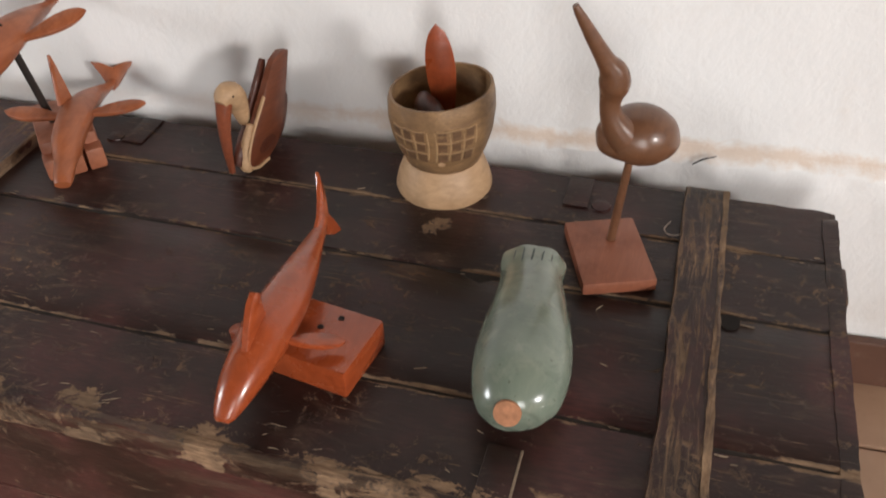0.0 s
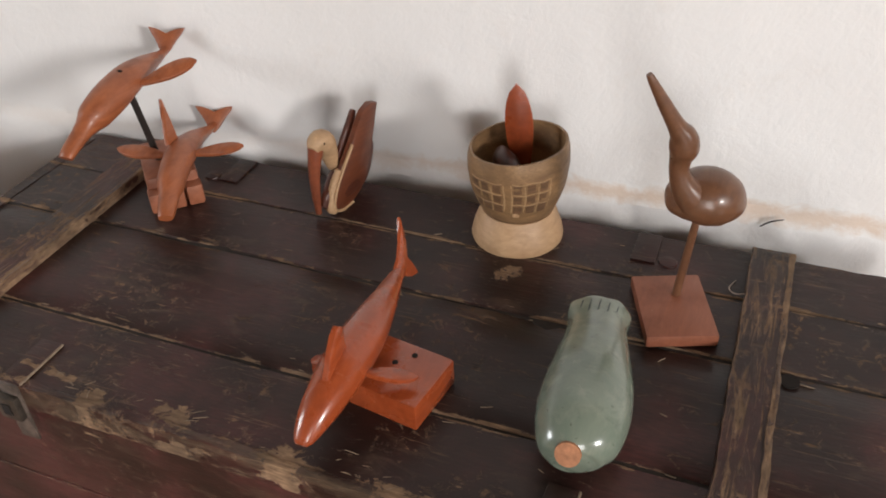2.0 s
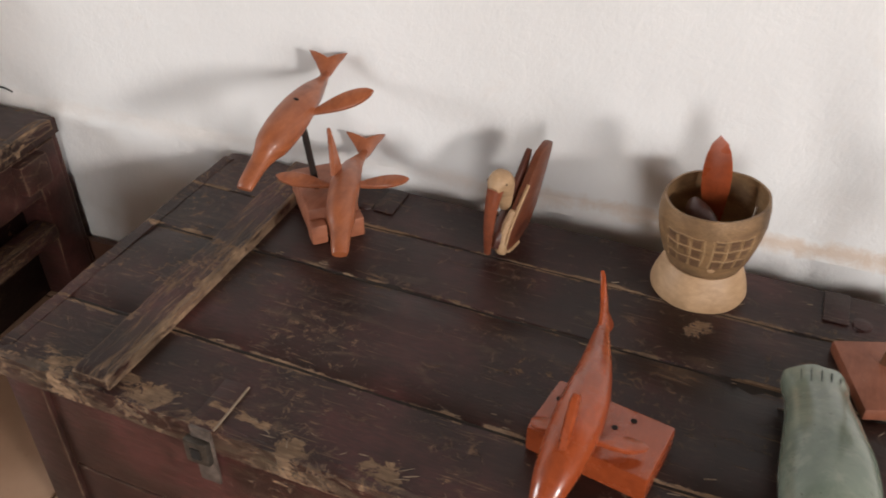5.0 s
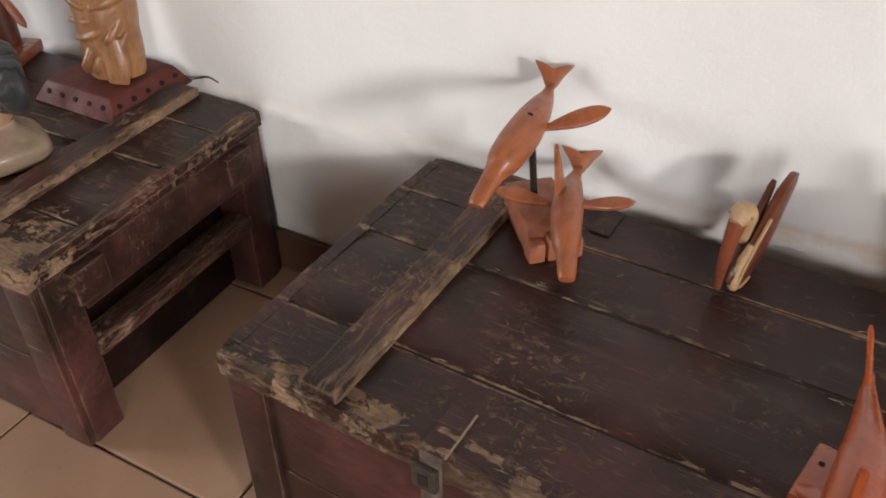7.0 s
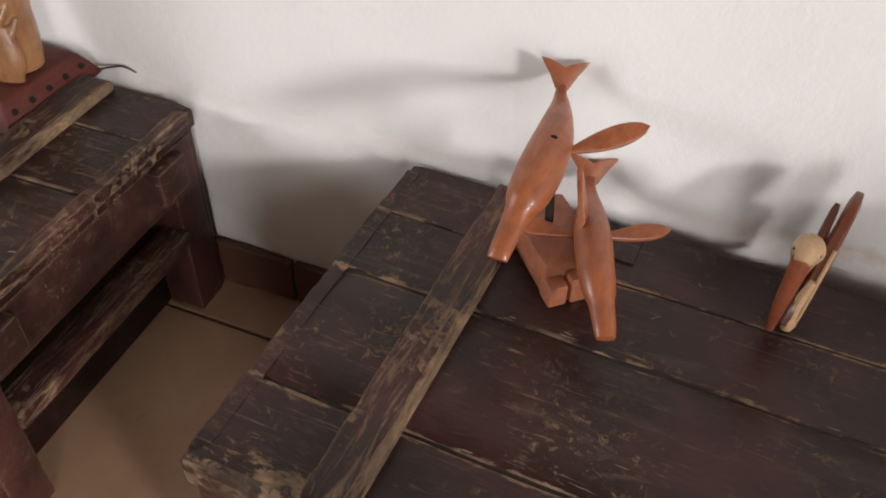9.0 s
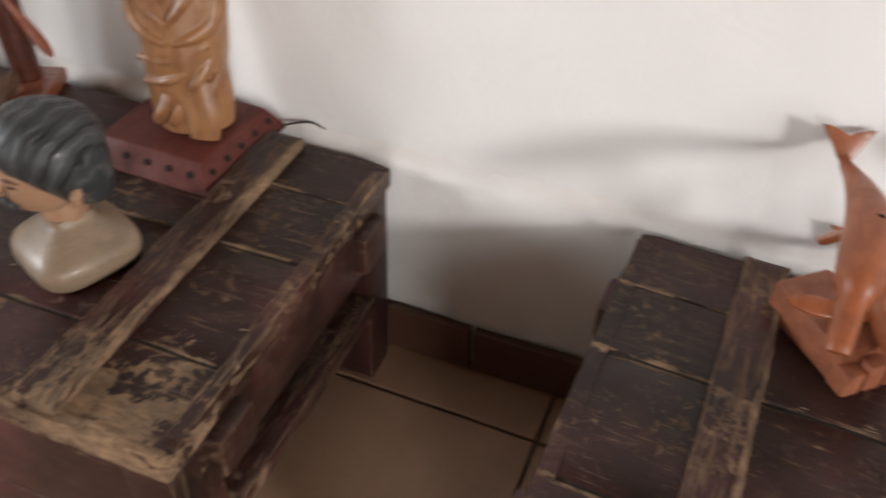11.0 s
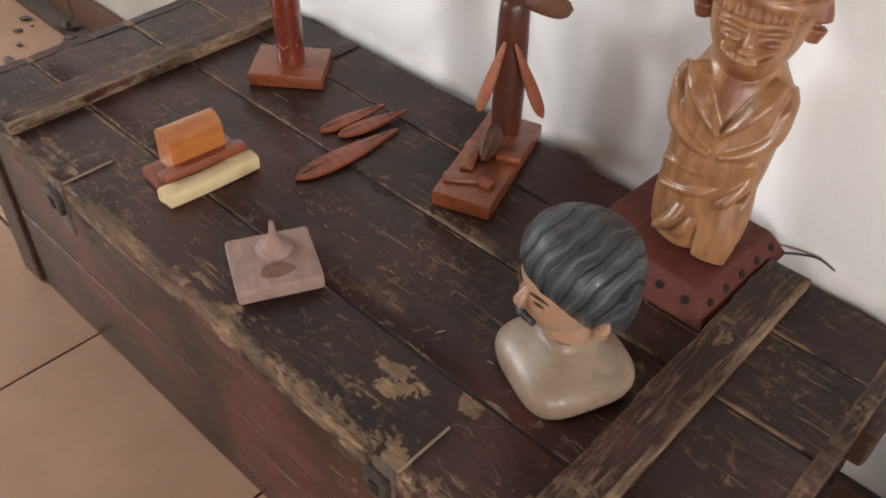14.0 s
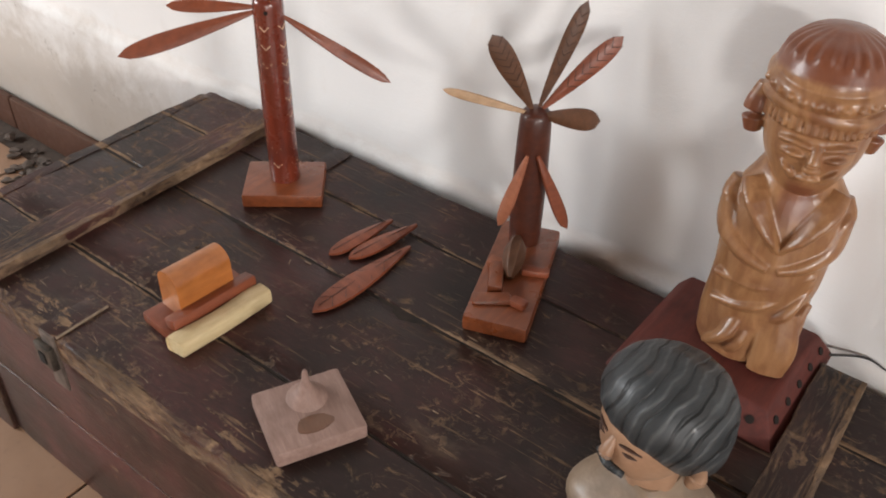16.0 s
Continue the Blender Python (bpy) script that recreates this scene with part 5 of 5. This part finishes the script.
def palm():
    o = Vector((-1.487, 4.376, ZB))
    p = thing("palm_carving", pose(*o), "red lacquered wooden palm tree on a square board", "carving")
    t = Matrix.Rotation(radians(42), 4, "Z")
    part("base", boxed((0.107, 0.086, 0.020), (0, 0, 0.010), t, 0.004), BOARD_WOOD, p, "orange-brown varnished square board")
    trunk = part("trunk", lofted([(-0.002, 0.004, 0.016, 0.0195, 0.0195), (-0.003, 0.004, 0.030, 0.0200, 0.0200), (-0.007, 0.005, 0.140, 0.0198, 0.0198), (-0.011, 0.008, 0.240, 0.0190, 0.0190), (-0.012, 0.009, 0.268, 0.0180, 0.0180), (-0.012, 0.009, 0.275, 0.008, 0.008)], n=20, up=(0, 1, 0)), POLE_RED, p, "glossy dark red trunk with carved notches")
    for k in range(9):
        u = k / 8
        c = Vector((-0.004 - 0.007 * u, 0.004 + 0.004 * u, 0.045 + 0.190 * u))
        for ang in (-62, 10):
            d = Vector((math.cos(radians(ang)), math.sin(radians(ang)), 0))
            sd = Vector((-d.y, d.x, 0))
            for sg in (-1, 1):
                q = c + d * 0.0197
                part("notch", bar_between(tuple(q), tuple(c + d * 0.0188 + sd * sg * 0.006 + Vector((0, 0, 0.006))), 0.0007, 0.0007, 5), CUT, trunk)
    crown = Vector((-0.012, 0.009, 0.258))
    right, front = Vector((0.786, 0.617, 0)), Vector((0.617, -0.786, 0))
    for sd, hi, fw, wd in ((-0.185, -0.060, 0.03, 0.026), (-0.125, -0.004, 0.0, 0.018), (0.150, -0.090, 0.01, 0.019), (0.03, 0.09, 0.08, 0.024)):
        d = right * sd + front * fw + Vector((0, 0, hi))
        part("leaf", fin(tuple(crown + d.normalized() * 0.014), tuple(crown + d), wd, 0.005, tuple(front + Vector((0, 0, 0.6))), 0.7), FEATHER_WOOD, p, "red-brown carved palm leaf")
    h = bmesh.new()
    bmesh.ops.create_uvsphere(h, u_segments=8, v_segments=6, radius=0.0028, matrix=Matrix.Translation((0.0, -0.0055, 0.258)))
    part("hole", h, HOLE, trunk)


def loose_leaves():
    for a, b, wd, mat, lift in (((-1.275, 4.225), (-1.272, 4.392), 0.036, FEATHER_WOOD, 0.004), ((-1.337, 4.312), (-1.323, 4.414), 0.025, FEATHER_WOOD, 0.010), ((-1.313, 4.323), (-1.292, 4.428), 0.027, FEATHER_WOOD, 0.006)):
        ang = math.atan2(b[1] - a[1], b[0] - a[0])
        ln = math.dist(a, b)
        e = thing("wooden_leaf", pose(a[0], a[1], ZB, 0, 0, math.degrees(ang)), "loose carved wooden leaf lying on the chest", "carving", "loose leaves on the chest")
        bm = bmesh.new()
        out = [(ln - x, y) for x, y in blade(ln, wd, 0.5)]
        plate(bm, out, 0.006, Matrix.Translation((0, 0, 0.004)) @ Matrix.Rotation(radians(-2.5 if lift > 0.005 else 0), 4, "Y"), 0, 0.002)
        leaf = part("leaf", bm, mat, e)
        part("rib", lofted([(ln * 0.06, 0, 0.008, 0.0008, 0.0006), (ln * 0.9, 0, 0.008 + (0.005 if lift > 0.005 else 0), 0.0008, 0.0006)], n=6, steps=2), DARK_WOOD, leaf)
        for k in range(5):
            for sg in (-1, 1):
                x = ln * (0.12 + 0.13 * k)
                part("vein", bar_between((x + 0.012, 0, 0.0078), (x, sg * wd * 0.34, 0.0072), 0.0005, 0.0005, 5), DARK_WOOD, leaf)


def toy_block():
    o = Vector((-1.372, 4.148, ZB))
    b = thing("wooden_stamp_block", pose(*o, 0, 0, -2), "amber rounded wooden block on red and yellow strips", "block")
    part("base", boxed((0.058, 0.118, 0.014), (-0.006, 0.0, 0.007), None, 0.003), FEATHER_WOOD, b, "red-brown lower board")
    part("ledge", boxed((0.020, 0.112, 0.014), (0.014, 0.002, 0.022), Matrix.Rotation(radians(-14), 4, "Y"), 0.003), FEATHER_WOOD, b, "red-brown ledge strip")
    bm = bmesh.new()
    prof = [(-0.020, 0), (-0.020, 0.040)] + [(-0.002 - 0.018 * math.cos(radians(a)), 0.040 + 0.016 * math.sin(radians(a))) for a in range(15, 180, 15)] + [(0.016, 0.040), (0.018, 0)]
    ends = [[bm.verts.new((x, y, z + 0.026)) for x, z in prof] for y in (-0.036, -0.034, 0.034, 0.036)]
    for r0, r1 in zip(ends, ends[1:]):
        for k in range(len(prof)):
            bm.faces.new((r0[k], r0[(k + 1) % len(prof)], r1[(k + 1) % len(prof)], r1[k]))
    bm.faces.new(ends[0])
    bm.faces.new(ends[-1])
    bmesh.ops.translate(bm, verts=bm.verts[:], vec=(-0.010, 0.002, -0.013))
    part("block", bm, AMBER, b, "amber varnished block with rounded top")
    part("strip", lofted([(0.036, -0.064, 0.011, 0.012, 0.010), (0.036, -0.058, 0.011, 0.013, 0.0108), (0.038, -0.010, 0.011, 0.0115, 0.0105), (0.036, 0.040, 0.0115, 0.012, 0.0110), (0.036, 0.060, 0.0115, 0.011, 0.010)], n=16, power=0.38), YELLOW, b, "pale yellow whittled strip")


def cone_block():
    b = thing("wooden_cone_block", pose(-1.161, 4.112, ZB, 0, 0, 65.5), "greyish pink wooden block with a small cone", "block")
    part("slab", boxed((0.094, 0.086, 0.020), (0, 0, 0.010), None, 0.004), GREY_WOOD, b)
    bm = bmesh.new()
    lathe(bm, [(0.001, 0.018), (0.022, 0.019), (0.019, 0.024), (0.009, 0.031), (0.0045, 0.041), (0.003, 0.054), (0.0022, 0.058), (0.0005, 0.059)], 24)
    part("cone", moved(bm, 0.004, 0.016, 0), GREY_WOOD, b, "small turned cone")
    bm = bmesh.new()
    plate(bm, [(0.020 * math.cos(radians(a)) * (1 + 0.15 * math.sin(a)), 0.011 * math.sin(radians(a))) for a in range(0, 360, 24)], 0.0012, Matrix.Translation((0.0, -0.020, 0.0203)))
    part("stain", bm, CRANE_WOOD, b, "dark round stain")


def wires():
    w = thing("wire", pose(-0.785, 4.55, ZB), "dark bent wire behind the statue board", "wire")
    part("wire", lofted([(-0.02, 0.0, 0.004, 0.0016, 0.0016), (0.01, 0.018, 0.010, 0.0016, 0.0016), (0.030, 0.022, 0.014, 0.0014, 0.0014), (0.050, 0.024, 0.008, 0.0010, 0.0010)], n=8, steps=5), WIRE, w)
    h = thing("thread", pose(0.715, 4.50, ZA), "thin pale thread lying on the chest lid", "thread")
    part("thread", lofted([(0, 0.012, 0.001, 0.0006, 0.0006), (-0.006, -0.006, 0.002, 0.0006, 0.0006), (0.004, -0.016, 0.003, 0.0006, 0.0006), (0.024, -0.017, 0.0125, 0.0006, 0.0006)], n=6, steps=5), THREAD, h)
    c = thing("cable", pose(0.745, 0, 0), "short dark wire end poking from the wall", "wire")
    part("cable", lofted([(-0.014, wall_at(0.73) - 0.018, 0.334, 0.0008, 0.0008), (-0.003, wall_at(0.742) - 0.021, 0.345, 0.0013, 0.0012), (0.013, wall_at(0.758) - 0.019, 0.350, 0.0007, 0.0007)], n=6, steps=4), WIRE, c)


torso_base()
torso()
bust()
windmill()
palm()
loose_leaves()
toy_block()
cone_block()
wires()
skirting()
floor()
